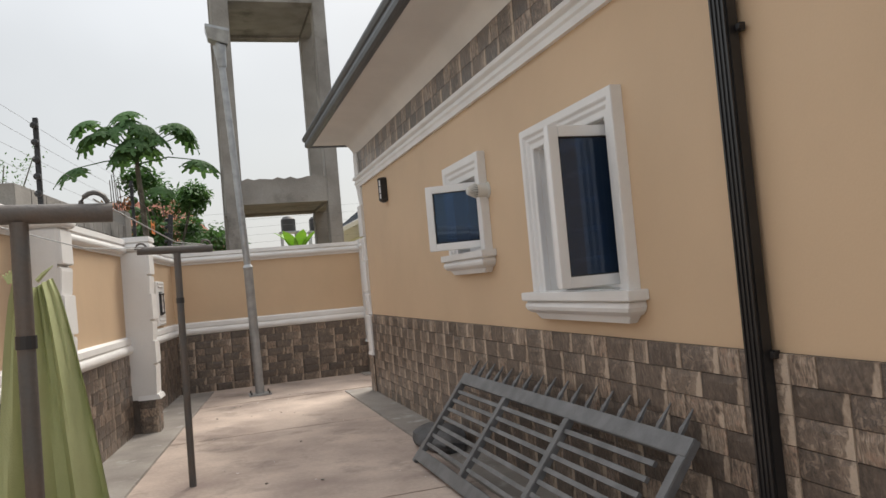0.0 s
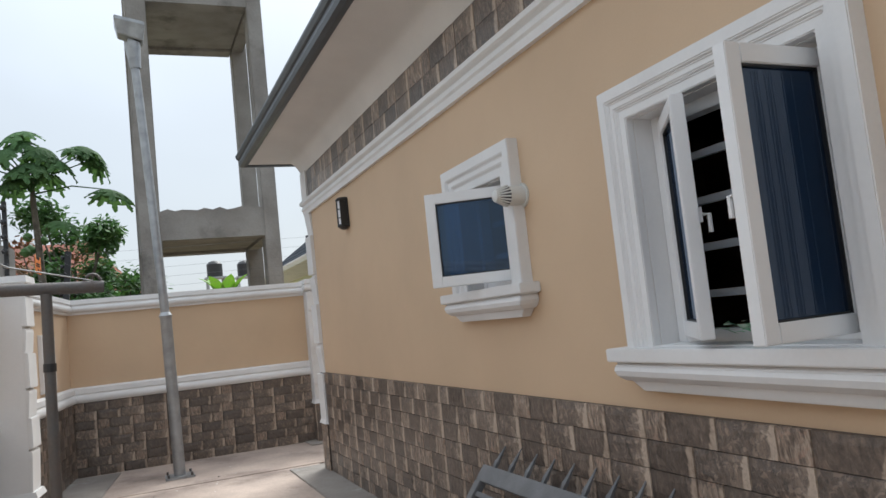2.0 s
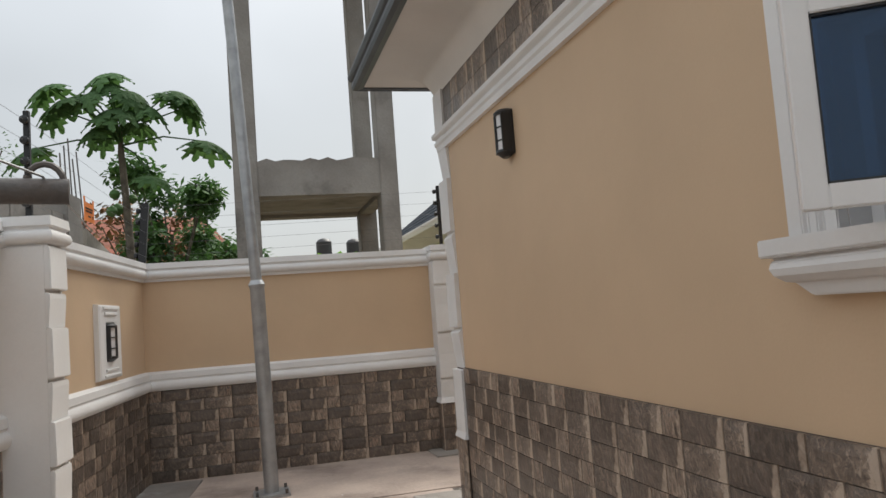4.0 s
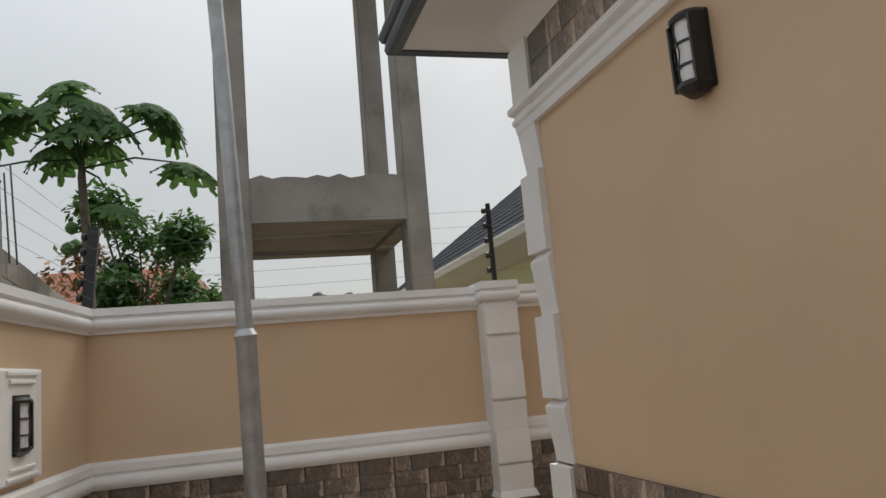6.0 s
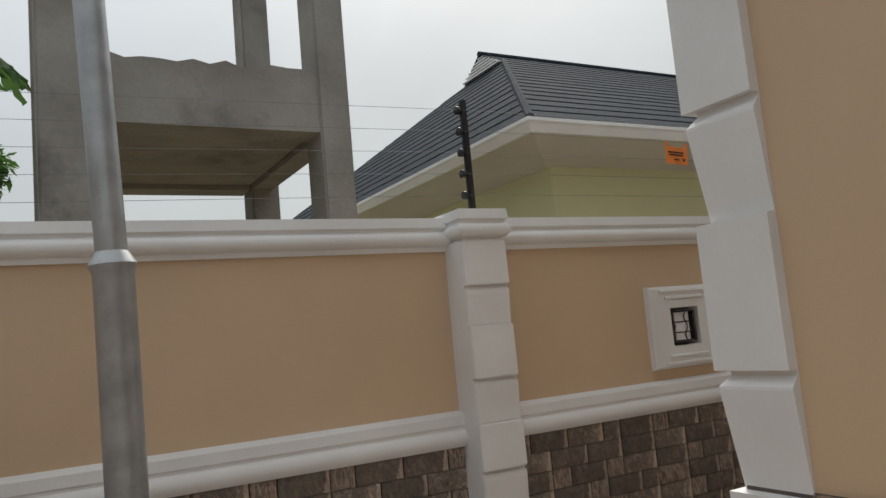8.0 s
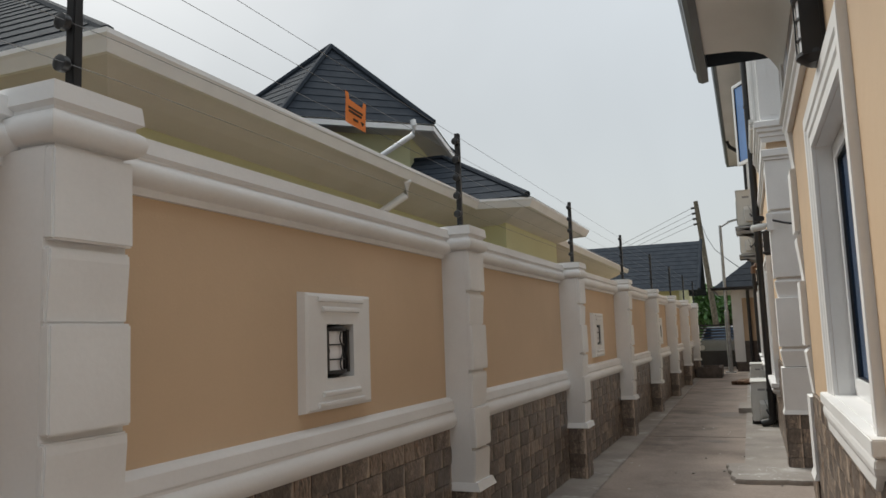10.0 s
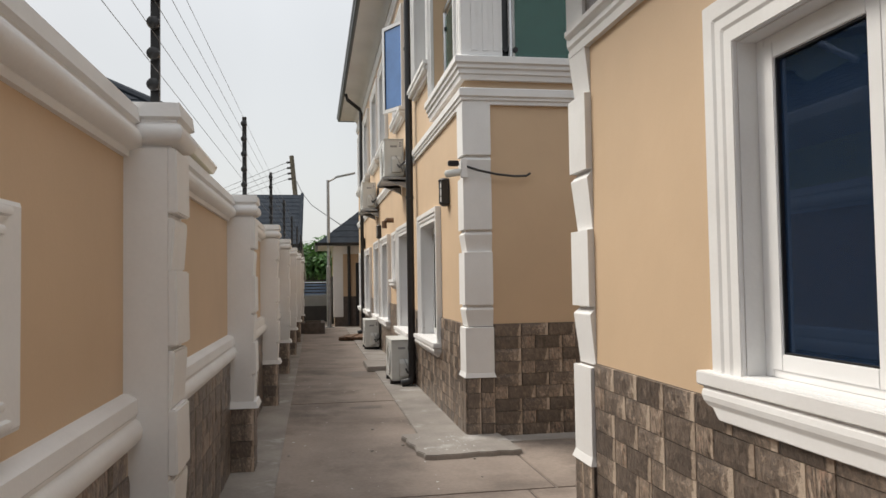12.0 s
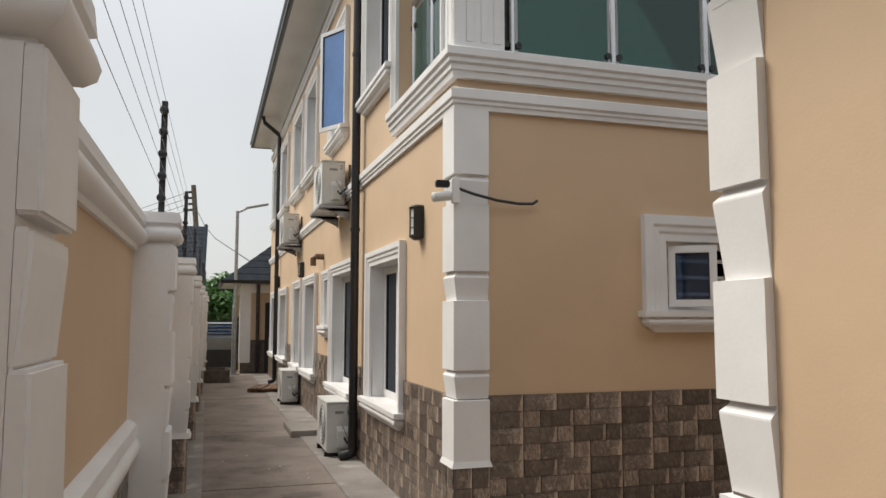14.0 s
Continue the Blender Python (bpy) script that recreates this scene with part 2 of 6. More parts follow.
# passage slabs: darker and greyer than the yard's concrete
PASSAGE = material("grey_brown_concrete", (0.32, 0.262, 0.222), 0.75, 0.34, 1.5, 30, 0.5, tone=(0.215, 0.175, 0.15), patch=((0.125, 0.1, 0.085), 1.0, 0.50, 0.70))
APRON = material("grey_cement_screed", (0.34, 0.31, 0.28), 0.8, 0.25, 2.0, 40, 0.4, tone=(0.23, 0.205, 0.185), patch=((0.47, 0.45, 0.43), 2.6, 0.57, 0.7))
SAND = material("sandy_ground", (0.30, 0.22, 0.15), 0.95, 0.25, 0.5, 8, 0.3, tone=(0.16, 0.17, 0.09))
STEEL = material("galvanised_steel", (0.42, 0.43, 0.44), 0.42, 0.15, 9, 90, 0.08, metal=0.6)
GREY_IRON = material("grey_painted_iron", (0.18, 0.182, 0.188), 0.5, 0.2, 7, 90, 0.12)
RUST = material("weathered_iron_pipe", (0.10, 0.098, 0.097), 0.55, 0.3, 9, 80, 0.25, tone=(0.125, 0.10, 0.085))
CHROME = material("stainless_steel", (0.62, 0.62, 0.62), 0.2, 0.04, 5, 60, 0.0, metal=1.0)
MILK = material("opal_lamp_glass", (0.78, 0.77, 0.78), 0.25, 0.03, 6, 60, 0.0)
CREAM = material("neighbour_cream_paint", (0.66, 0.66, 0.40), 0.7, 0.05, 0.8, 50, 0.08)
# near-black that paints in the shade of rooms and holes
INNER_SHADE = material("painted_inner_shade", (0.03, 0.03, 0.035), 0.9, 0.1, 2, 20, 0.0)
AC_WHITE = material("off_white_enamel", (0.66, 0.66, 0.63), 0.4, 0.05, 6, 60, 0.02)
AC_GREY = material("grey_fan_grille", (0.30, 0.30, 0.30), 0.5, 0.1, 6, 60, 0.02)
ORANGE = material("orange_warning_plate", (0.85, 0.25, 0.05), 0.5, 0.08, 9, 60, 0.02)
INK = material("black_print", (0.03, 0.025, 0.02), 0.6, 0.1, 9, 60, 0.0)
CLOTH = material("lime_green_cotton", (0.50, 0.54, 0.29), 0.9, 0.1, 5, 200, 0.25, tone=(0.43, 0.47, 0.24))
LEAF = leaf_material("papaya_leaf", (0.075, 0.145, 0.06), 0.75, 0.3, 3, 30, 0.2, tone=(0.095, 0.175, 0.07), spread=0.5, spec=0.15)
LEAF_DARK = leaf_material("tree_leaf", (0.065, 0.145, 0.05), 0.65, 0.3, 3, 30, 0.1, tone=(0.095, 0.185, 0.055), spread=0.9, island=True)
LEAF_BRIGHT = leaf_material("banana_leaf", (0.13, 0.30, 0.03), 0.45, 0.2, 3, 30, 0.1, tone=(0.2, 0.36, 0.05), spread=0.4)
LEAF_RED = material("rusty_foliage", (0.30, 0.12, 0.05), 0.7, 0.3, 3, 30, 0.1, tone=(0.14, 0.14, 0.05), spread=0.8, island=True)
BARK = material("grey_bark", (0.16, 0.14, 0.11), 0.9, 0.3, 9, 60, 0.6)
TIMBER = material("weathered_timber", (0.24, 0.14, 0.085), 0.8, 0.3, 7, 60, 0.3, stretch=(1, 6, 1), spread=0.3)
TANK = material("black_water_tank", (0.03, 0.03, 0.032), 0.5, 0.1, 5, 40, 0.05)
CAR_PAINT = material("silver_car_paint", (0.45, 0.47, 0.50), 0.25, 0.04, 5, 60, 0.0, metal=0.5)
BLUE_GLASS = glass_material("blue_tinted_glass", (0.22, 0.33, 0.52), (0.6, 0.7, 0.85), (0.025, 0.055, 0.12), 0.4)
GREEN_GLASS = glass_material("green_tinted_glass", (0.30, 0.52, 0.46), (0.6, 0.6, 0.6), (0.10, 0.20, 0.18), 0.35, ior=1.6)
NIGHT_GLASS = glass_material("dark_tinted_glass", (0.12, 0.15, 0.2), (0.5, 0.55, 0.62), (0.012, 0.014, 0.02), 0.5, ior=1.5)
DEEP_GLASS = glass_material("deep_tinted_glass", (0.55, 0.64, 0.80), (0.5, 0.62, 0.85), (0.03, 0.06, 0.125), 0.35, ior=1.65)
PALE_GLASS = glass_material("dusty_glass", (0.20, 0.33, 0.52), (0.55, 0.68, 0.85), (0.028, 0.055, 0.10), 0.35, 0.03, 1.7)
BLUE_FILM = material("blue_reflective_pane", (0.10, 0.24, 0.55), 0.08, 0.12, 2, 20, 0.0, spec=0.9)
TARP = material("grey_tarpaulin", (0.10, 0.10, 0.105), 0.6, 0.3, 6, 40, 0.4)
PLASTIC_BAG = material("green_plastic_bag", (0.15, 0.50, 0.22), 0.3, 0.3, 20, 60, 0.2, tone=(0.6, 0.65, 0.6))


# ---- building helpers ----
class Geo:
    """Vertices and faces of one mesh."""

    def __init__(self):
        self.v, self.f, self.uv = [], [], []

    def add(self, verts, faces):
        n = len(self.v)
        self.v += [tuple(p) for p in verts]
        self.f += [tuple(n + i for i in f) for f in faces]
        return self

    def box(self, x0, x1, y0, y1, z0, z1, m=None):
        vs = [Vector((x, y, z)) for z in (z0, z1) for y in (y0, y1) for x in (x0, x1)]
        if m is not None:
            vs = [m @ p for p in vs]
        return self.add(vs, [(0, 2, 3, 1), (4, 5, 7, 6), (0, 1, 5, 4), (2, 6, 7, 3), (0, 4, 6, 2), (1, 3, 7, 5)])

    def loft(self, rings, close=True, caps=True):
        """Rings of equally many points, joined one to the next."""
        k = len(rings[0])
        faces = []
        for i in range(len(rings) - 1):
            for j in range(k if close else k - 1):
                a, b = i * k + j, i * k + (j + 1) % k
                faces.append((a, b, b + k, a + k))
        if caps:
            faces.append(tuple(range(k - 1, -1, -1)))
            faces.append(tuple((len(rings) - 1) * k + j for j in range(k)))
        return self.add([p for r in rings for p in r], faces)

    def tube(self, pts, radii, seg=10, caps=True):
        if not isinstance(radii, (list, tuple)):
            radii = [radii] * len(pts)
        pts = [Vector(p) for p in pts]
        rings = []
        for i, p in enumerate(pts):
            d = (pts[min(i + 1, len(pts) - 1)] - pts[max(i - 1, 0)]).normalized()
            a = d.cross(Vector((0, 0, 1)) if abs(d.z) < 0.9 else Vector((1, 0, 0))).normalized()
            b = d.cross(a)
            rings.append([p + radii[i] * (math.cos(2 * math.pi * k / seg) * a + math.sin(2 * math.pi * k / seg) * b) for k in range(seg)])
        return self.loft(rings, True, caps)

    def sweep(self, path, profile, close=False):
        """A profile of (out, z) along a plan path, mitred; out is to the right of the way."""
        n = len(path)
        rings = []
        for i in range(n):
            p = Vector(path[i])
            d0 = (p - Vector(path[i - 1])).normalized() if i or close else None
            d1 = (Vector(path[(i + 1) % n]) - p).normalized() if i < n - 1 or close else None
            d0, d1 = d0 or d1, d1 or d0
            n0, n1 = Vector((d0.y, -d0.x)), Vector((d1.y, -d1.x))
            o = (n0 + n1).normalized()
            o = o / max(0.3, o.dot(n1))
            rings.append([(p.x + o.x * q, p.y + o.y * q, z) for q, z in profile])
        if close:
            rings.append(rings[0])
        return self.loft(rings, False, False) if close else self.loft(rings, True, True)


def lay_uv(me, g):
    """A uv map out of one pair a vertex, where the Geo has them."""
    if len(g.uv) == len(me.vertices):
        layer = me.uv_layers.new(name="UVMap")
        for lp in me.loops:
            layer.data[lp.index].uv = g.uv[lp.vertex_index]


def part(name, g, mat, parent=None, label="", bevel=0.0, smooth=False, m=None):
    """One mesh object out of a Geo, under a thing or a part."""
    me = bpy.data.meshes.new(name)
    me.from_pydata(g.v, [], g.f)
    bm = bmesh.new()
    bm.from_mesh(me)
    bmesh.ops.recalc_face_normals(bm, faces=bm.faces)
    if bevel:
        es = [e for e in bm.edges if len(e.link_faces) == 2 and e.calc_face_angle(0) > 0.6]
        bmesh.ops.bevel(bm, geom=es, offset=bevel, segments=2, affect="EDGES", clamp_overlap=True)
    bm.to_mesh(me)
    bm.free()
    lay_uv(me, g)
    if smooth:
        me.polygons.foreach_set("use_smooth", [True] * len(me.polygons))
        me.set_sharp_from_angle(angle=radians(38))
    me.materials.append(mat)
    ob = new(name, me)
    if parent is not None:
        ob.parent = parent
    if m is not None:
        ob.matrix_basis = m
    if label:
        ob["label"] = label
    return ob


def thing(name, m, label, category, group="", kind=""):
    ob = new(name)
    ob.empty_display_size = 0.1
    ob.matrix_basis = m
    return tagged(ob, label, category, group, kind)


def wall_geo(x0, x1, z0, z1, thick, holes=()):
    """A wall with its face at y = 0 and its back at y = thick, and openings (x0, x1, z0, z1) right through it."""
    g = Geo()
    xs = sorted({x0, x1, *[h[0] for h in holes], *[h[1] for h in holes]})
    zs = sorted({z0, z1, *[h[2] for h in holes], *[h[3] for h in holes]})
    solid = lambda a, b: not any(h[0] <= a <= h[1] and h[2] <= b <= h[3] for h in holes) and x0 < a < x1 and z0 < b < z1
    for i in range(len(xs) - 1):
        for j in range(len(zs) - 1):
            a, b, c, d = xs[i], xs[i + 1], zs[j], zs[j + 1]
            mx, mz = (a + b) / 2, (c + d) / 2
            if not solid(mx, mz):
                continue
            g.add([(a, 0, c), (b, 0, c), (b, 0, d), (a, 0, d)], [(0, 1, 2, 3)])
            g.add([(a, thick, c), (b, thick, c), (b, thick, d), (a, thick, d)], [(3, 2, 1, 0)])
            if i == 0 or not solid((xs[i - 1] + a) / 2, mz):
                g.add([(a, 0, c), (a, 0, d), (a, thick, d), (a, thick, c)], [(0, 1, 2, 3)])
            if i == len(xs) - 2 or not solid((b + xs[i + 2]) / 2, mz):
                g.add([(b, 0, c), (b, thick, c), (b, thick, d), (b, 0, d)], [(0, 1, 2, 3)])
            if j == 0 or not solid(mx, (zs[j - 1] + c) / 2):
                g.add([(a, 0, c), (a, thick, c), (b, thick, c), (b, 0, c)], [(0, 1, 2, 3)])
            if j == len(zs) - 2 or not solid(mx, (d + zs[j + 2]) / 2):
                g.add([(a, 0, d), (b, 0, d), (b, thick, d), (a, thick, d)], [(0, 1, 2, 3)])
    return g


def casing_geo(x0, x1, z0, z1, wide=0.15, proud=1.0):
    """A stepped moulding round three sides of an opening."""
    k = wide / 0.15
    prof = [(0, -0.002), (0, 0.035), (0.045, 0.035), (0.055, 0.048), (0.085, 0.048), (0.095, 0.062), (0.15, 0.062), (0.15, -0.002)]
    g = Geo()
    rings = []
    for d, p in prof:
        d, p = d * k, p * proud if p > 0 else p
        rings.append([(x0 - d, -p, z0), (x0 - d, -p, z1 + d), (x1 + d, -p, z1 + d), (x1 + d, -p, z0)])
    g.loft(rings, False, False)
    for e in (0, 3):
        g.add([r[e] for r in rings], [tuple(range(len(rings)))])
    return g


def sill_geo(x0, x1, z, deep=1.0, proud=1.0):
    """A moulded sill: a slab, a round below it and a short apron with splayed ends."""
    w, c = (x1 - x0) / 2, (x0 + x1) / 2
    lv = [(0, 0, 0.115), (-0.05, 0, 0.115), (-0.055, 0.035, 0.085), (-0.066, 0.028, 0.1), (-0.085, 0.026, 0.106), (-0.105, 0.036, 0.1), (-0.122, 0.055, 0.08), (-0.128, 0.085, 0.062), (-0.165, 0.125, 0.05)]
    rings = [[(c - w + i, 0.0, z + dz * deep), (c - w + i, -max(p * proud, 0.042), z + dz * deep), (c + w - i, -max(p * proud, 0.042), z + dz * deep), (c + w - i, 0.0, z + dz * deep)] for dz, i, p in lv]
    return Geo().loft(rings)


def leaf_parts(parent, name, w, h, m, glass, bar=0.055, deep=0.045, handle=True):
    """A casement leaf: frame, pane, gasket and handle; its hinge side is at x = 0."""
    g = Geo()
    g.box(0, bar, 0, deep, 0, h).box(w - bar, w, 0, deep, 0, h).box(bar, w - bar, 0, deep, 0, bar).box(bar, w - bar, 0, deep, h - bar, h)
    leaf = part(name, g, WHITE_METAL, parent, "white aluminium casement leaf", 0.003, m=m)
    part("pane", Geo().box(bar - 0.005, w - bar + 0.005, deep * 0.45, deep * 0.45 + 0.005, bar - 0.005, h - bar + 0.005), glass, leaf)
    g = Geo()
    for a, b, c, d in ((bar, bar + 0.006, bar, h - bar), (w - bar - 0.006, w - bar, bar, h - bar), (bar, w - bar, bar, bar + 0.006), (bar, w - bar, h - bar - 0.006, h - bar)):
        g.box(a, b, deep * 0.2, deep * 0.75, c, d)
    part("gasket", g, BLACK, leaf, "black rubber gasket")
    if handle:
        g = Geo().box(w - bar * 0.75, w - bar * 0.3, deep, deep + 0.012, h * 0.47, h * 0.53).tube([(w - bar * 0.5, deep + 0.01, h * 0.5), (w - bar * 0.5, deep + 0.035, h * 0.5), (w - bar * 0.5, deep + 0.035, h * 0.5 - 0.06)], 0.008, 8)
        part("handle", g, WHITE_METAL, leaf, "small white latch handle", smooth=True)
    return leaf


def window(m0, name, x0, x1, z0, z1, leaves, label, wide=0.15, glass=None, bars=True, over=0.09, depth=0.16, proud=1.0):
    """A window in a wall's own frame: casing, sill, aluminium frame, bars, and leaves of (hinge x, width, angle)."""
    win = part(name, casing_geo(x0, x1, z0, z1, wide, proud), WHITE, None, "", 0.004, m=m0)
    tagged(win, label, "window", kind="structure")
    part("window_sill", sill_geo(x0 - wide - over + 0.02, x1 + wide + over - 0.02, z0, 1.0, proud), WHITE, win, "", 0.004)
    y = depth
    lining = Geo()
    lining.box(x0, x0 + 0.004, 0.001, y, z0, z1).box(x1 - 0.004, x1, 0.001, y, z0, z1).box(x0, x1, 0.001, y, z1 - 0.004, z1).box(x0, x1, -0.03 * proud, y, z0, z0 + 0.004)
    part("reveal", lining, WHITE, win)
    g = Geo()
    g.box(x0 + 0.004, x0 + 0.05, y - 0.03, y + 0.035, z0 + 0.004, z1 - 0.004).box(x1 - 0.05, x1 - 0.004, y - 0.03, y + 0.035, z0 + 0.004, z1 - 0.004)
    g.box(x0 + 0.05, x1 - 0.05, y - 0.03, y + 0.035, z0 + 0.004, z0 + 0.05).box(x0 + 0.05, x1 - 0.05, y - 0.03, y + 0.035, z1 - 0.05, z1 - 0.004)
    part("window_frame", g, WHITE_METAL, win, "", 0.003)
    for hx, w, ang in leaves:
        s = 1 if w > 0 else -1
        m = Matrix.Translation((hx, y - 0.035, z0 + 0.03)) @ Matrix.Rotation(radians(ang), 4, "Z")
        if s < 0:
            m = m @ Matrix.Diagonal((-1, 1, 1, 1))
        leaf_parts(win, "casement", abs(w), z1 - z0 - 0.06, m, glass or BLUE_GLASS, handle=abs(ang) > 5)
    if bars:
        n = max(2, int((z1 - z0) / 0.16) + (1 if z1 - z0 < 0.55 else 0))
        for i in range(1, n):
            z = z0 + (z1 - z0) * i / n
            part("security_bar", Geo().box(x0 + 0.02, x1 - 0.02, y + 0.06, y + 0.085, z - 0.014, z + 0.014), WHITE_METAL, win)
    return win


# local frames of the walls: x along the face to the right, y into the wall, z up
def face_frame(x, y, turn):
    return pose(x, y, 0, 0, 0, turn)


SIDE = face_frame(0, 0, -90)       # looks to -x; local x runs to -y
END = face_frame(0, 0, 180)        # looks to +y; local x runs to -x


# ---- split-face tiles ----
TILE_H, LONG, SHORT, JOINT = 0.1125, 0.262, 0.131, 0.0015
TILE_MESHES = {}


def tile_geo(length, height, seed, deep=0.014, kind=None, flip=False):
    r = random.Random(seed)
    kind = r.choice((0, 1, 1, 2)) if kind is None else kind
    nx, nz = (4, 3) if length > 0.2 else (3, 3)
    g = Geo()
    L, H = length - JOINT, height - JOINT
    rows = []
    tilt, lift = r.uniform(-0.0015, 0.0025), r.uniform(0.0, 0.003)
    for k in range(nz + 1):
        row = []
        for i in range(nx + 1):
            u, w = ((0, 0.13, 0.45, 0.84, 1) if nx == 4 else (0, 0.2, 0.78, 1))[i], (0, 0.24, 0.74, 1)[k]
            edge = i in (0, nx) or k in (0, nz)
            y = -deep * (0.8 if i in (0, nx) else 0.97) if edge else -deep - lift - tilt * (u - 0.5) * 2 - r.uniform(-0.002, 0.003)
            jx, jz = (0, 0) if edge else (r.uniform(-0.008, 0.008), r.uniform(-0.007, 0.007))
            row.append(((u if 0 < i < nx else (0.003 / L if i == 0 else 1 - 0.003 / L)) * L + jx, y, (w if 0 < k < nz else (0.0008 / H if k == 0 else 1 - 0.0008 / H)) * H + jz))
        rows.append(row)
    flat = [p for row in rows for p in row]
    faces = [(k * (nx + 1) + i, k * (nx + 1) + i + 1, (k + 1) * (nx + 1) + i + 1, (k + 1) * (nx + 1) + i) for k in range(nz) for i in range(nx)]
    g.add(flat, faces)
    rim = [k for k in range(nx + 1)] + [k * (nx + 1) + nx for k in range(1, nz + 1)] + [nz * (nx + 1) + i for i in range(nx - 1, -1, -1)] + [k * (nx + 1) for k in range(nz - 1, 0, -1)]
    base = [((0 if p[0] < 0.01 else L if p[0] > L - 0.01 else p[0]), 0.001, (0 if p[2] < 0.008 else H if p[2] > H - 0.008 else p[2])) for p in (flat[i] for i in rim)]
    n = len(g.v)
    g.v += base
    k = len(rim)
    g.f += [(rim[i], n + i, n + (i + 1) % k, rim[(i + 1) % k]) for i in range(k)]
    g.uv = [((1 - a / L) if flip else a / L, kind + 0.02 + 0.96 * max(0.0, min(1.0, c / H))) for a, _, c in g.v]
    return g


BOND = [[(LONG, 0), (LONG, 1)], [(LONG, 0), (SHORT, 2), (LONG, 0), (SHORT, 2), (LONG, 1)], [(LONG, 1), (LONG, 0), (SHORT, 2), (LONG, 0), (SHORT, 2)],
        [(SHORT, 2), (LONG, 0), (LONG, 1), (SHORT, 2), (LONG, 0)]]


def courses(x0, x1, z0, z1, seed, height=TILE_H):
    """Places (x, z, length, height, kind) of tiles over a strip of wall, in broken bond."""
    r = random.Random(seed)
    rows = max(1, round((z1 - z0) / height))
    h = (z1 - z0) / rows
    for k in range(rows):
        x = x0
        order = BOND[(0, 1, 2, 1, 0, 3)[(k + seed) % 6]]
        step = r.randrange(2) * (len(order) // 2) if len(order) % 2 == 0 else 0
        while x < x1 - 0.012:
            length, kind = order[step % len(order)]
            if r.random() < 0.12:
                kind = r.choice((0, 1, 1, 2))
            step += 1
            length = min(length, x1 - x)
            if x1 - x - length < 0.05:
                length = x1 - x
            yield x, z0 + k * h, length, h, kind
            x += length


def tiles(parent, x0, x1, z0, z1, seed, near=None, y=0.0, flip=False, height=TILE_H, openings=()):
    """Lays tiles on a wall part's face: those whose x lies within near are pieces of their own, the rest are joined."""
    far = Geo()
    made = 0
    for x, z, length, h, kind in courses(x0, x1, z0, z1, seed, height):
        for a, b, low in openings:
            if z + 0.5 * h > low and a < x + length and x < b:
                if x >= a:
                    x, length = max(x, b), x + length - max(x, b)
                else:
                    length = a - x
        if length < 0.03:
            continue
        if near and near[0] <= x <= near[1] and made < 300:
            key = (round(length, 3), round(h, 4), random.randrange(5), kind, flip)
            if key not in TILE_MESHES:
                g = tile_geo(length, h, int(length * 1000) * 31 + key[2] * 977, 0.014, kind, flip)
                me = bpy.data.meshes.new("brick")
                me.from_pydata(g.v, [], g.f)
                lay_uv(me, g)
                me.materials.append(BRICK)
                TILE_MESHES[key] = me
            ob = new("brick", TILE_MESHES[key])
            ob.parent = parent
            ob.location = (x, y, z)
            made += 1
        else:
            g = tile_geo(length, h, random.randrange(10000), 0.014, kind, flip)
            far.add([(a + x, b + y, c + z) for a, b, c in g.v], g.f)
            far.uv += g.uv
    if far.v:
        ob = part("brick_courses", far, BRICK_JOINED, parent)
        ob["kind"] = "stuff"


# ---- rusticated pilaster faces ----
def blocks_profile(z0, z1, wide, neck, first, out=0.035, inset=0.03):
    """Levels (z, out) of a face of broad blocks with tapering necks between them."""
    lv = []
    z = z0
    while z < z1 - 0.02:
        a = min(z + (first if z == z0 else wide), z1)
        lv += [(z, out), (a, out)]
        if a >= z1 - 0.01:
            break
        b = min(a + neck, z1)
        lv += [(a + 0.004, out - inset), (b - 0.05, out - 0.005), (b - 0.042, out - 0.006), (b - 0.014, out - inset), (b, out - inset)]
        z = b
    return lv


def setting(ob, label, category):
    return tagged(ob, label, category, kind="structure")


# ---- ground ----
g = Geo()
g.add([(-400, -400, -0.02), (600, -400, -0.02), (600, 500, -0.02), (-400, 500, -0.02)], [(0, 1, 2, 3)])
setting(part("ground", g, SAND), "bare sandy ground spreading out beyond the compound", "ground")
yard = setting(new("pavement_yard"), "dusty pinkish concrete yard slabs with dark joints", "pavement")
random.seed(4)


def slab(x0, x1, y0, y1, top=0.0, mat=None):
    g = Geo().box(x0 + 0.006, x1 - 0.006, y0 + 0.006, y1 - 0.006, -0.08, top)
    return part("slab", g, mat or PAVING, yard, "", 0.006)


for i, (a, b) in enumerate([(-13.5, -8.4), (-8.4, -4.9), (-4.9, -1.9), (-1.9, 0.45)]):
    slab(-4.6, 0.0, a, b, random.uniform(-0.002, 0.002))
slab(-3.2, 2.1, 0.45, 2.3, 0.001)
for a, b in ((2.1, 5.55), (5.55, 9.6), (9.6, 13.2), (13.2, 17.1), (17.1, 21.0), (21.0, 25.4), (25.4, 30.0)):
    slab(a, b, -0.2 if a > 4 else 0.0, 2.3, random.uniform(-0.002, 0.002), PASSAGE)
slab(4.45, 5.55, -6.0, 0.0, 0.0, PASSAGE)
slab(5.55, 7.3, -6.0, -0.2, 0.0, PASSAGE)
part("joint_bed", Geo().box(-4.6, 30, -13.5, 2.3, -0.09, -0.008), GROUT, yard)


def apron(x0, x1, y0, y1, h, m=None):
    g = Geo().box(x0, x1, y0, y1, -0.05, h)
    return setting(part("pavement_apron", g, APRON, None, "", 0.006, m=m), "grey cement apron strip along the foot of the wall", "pavement")


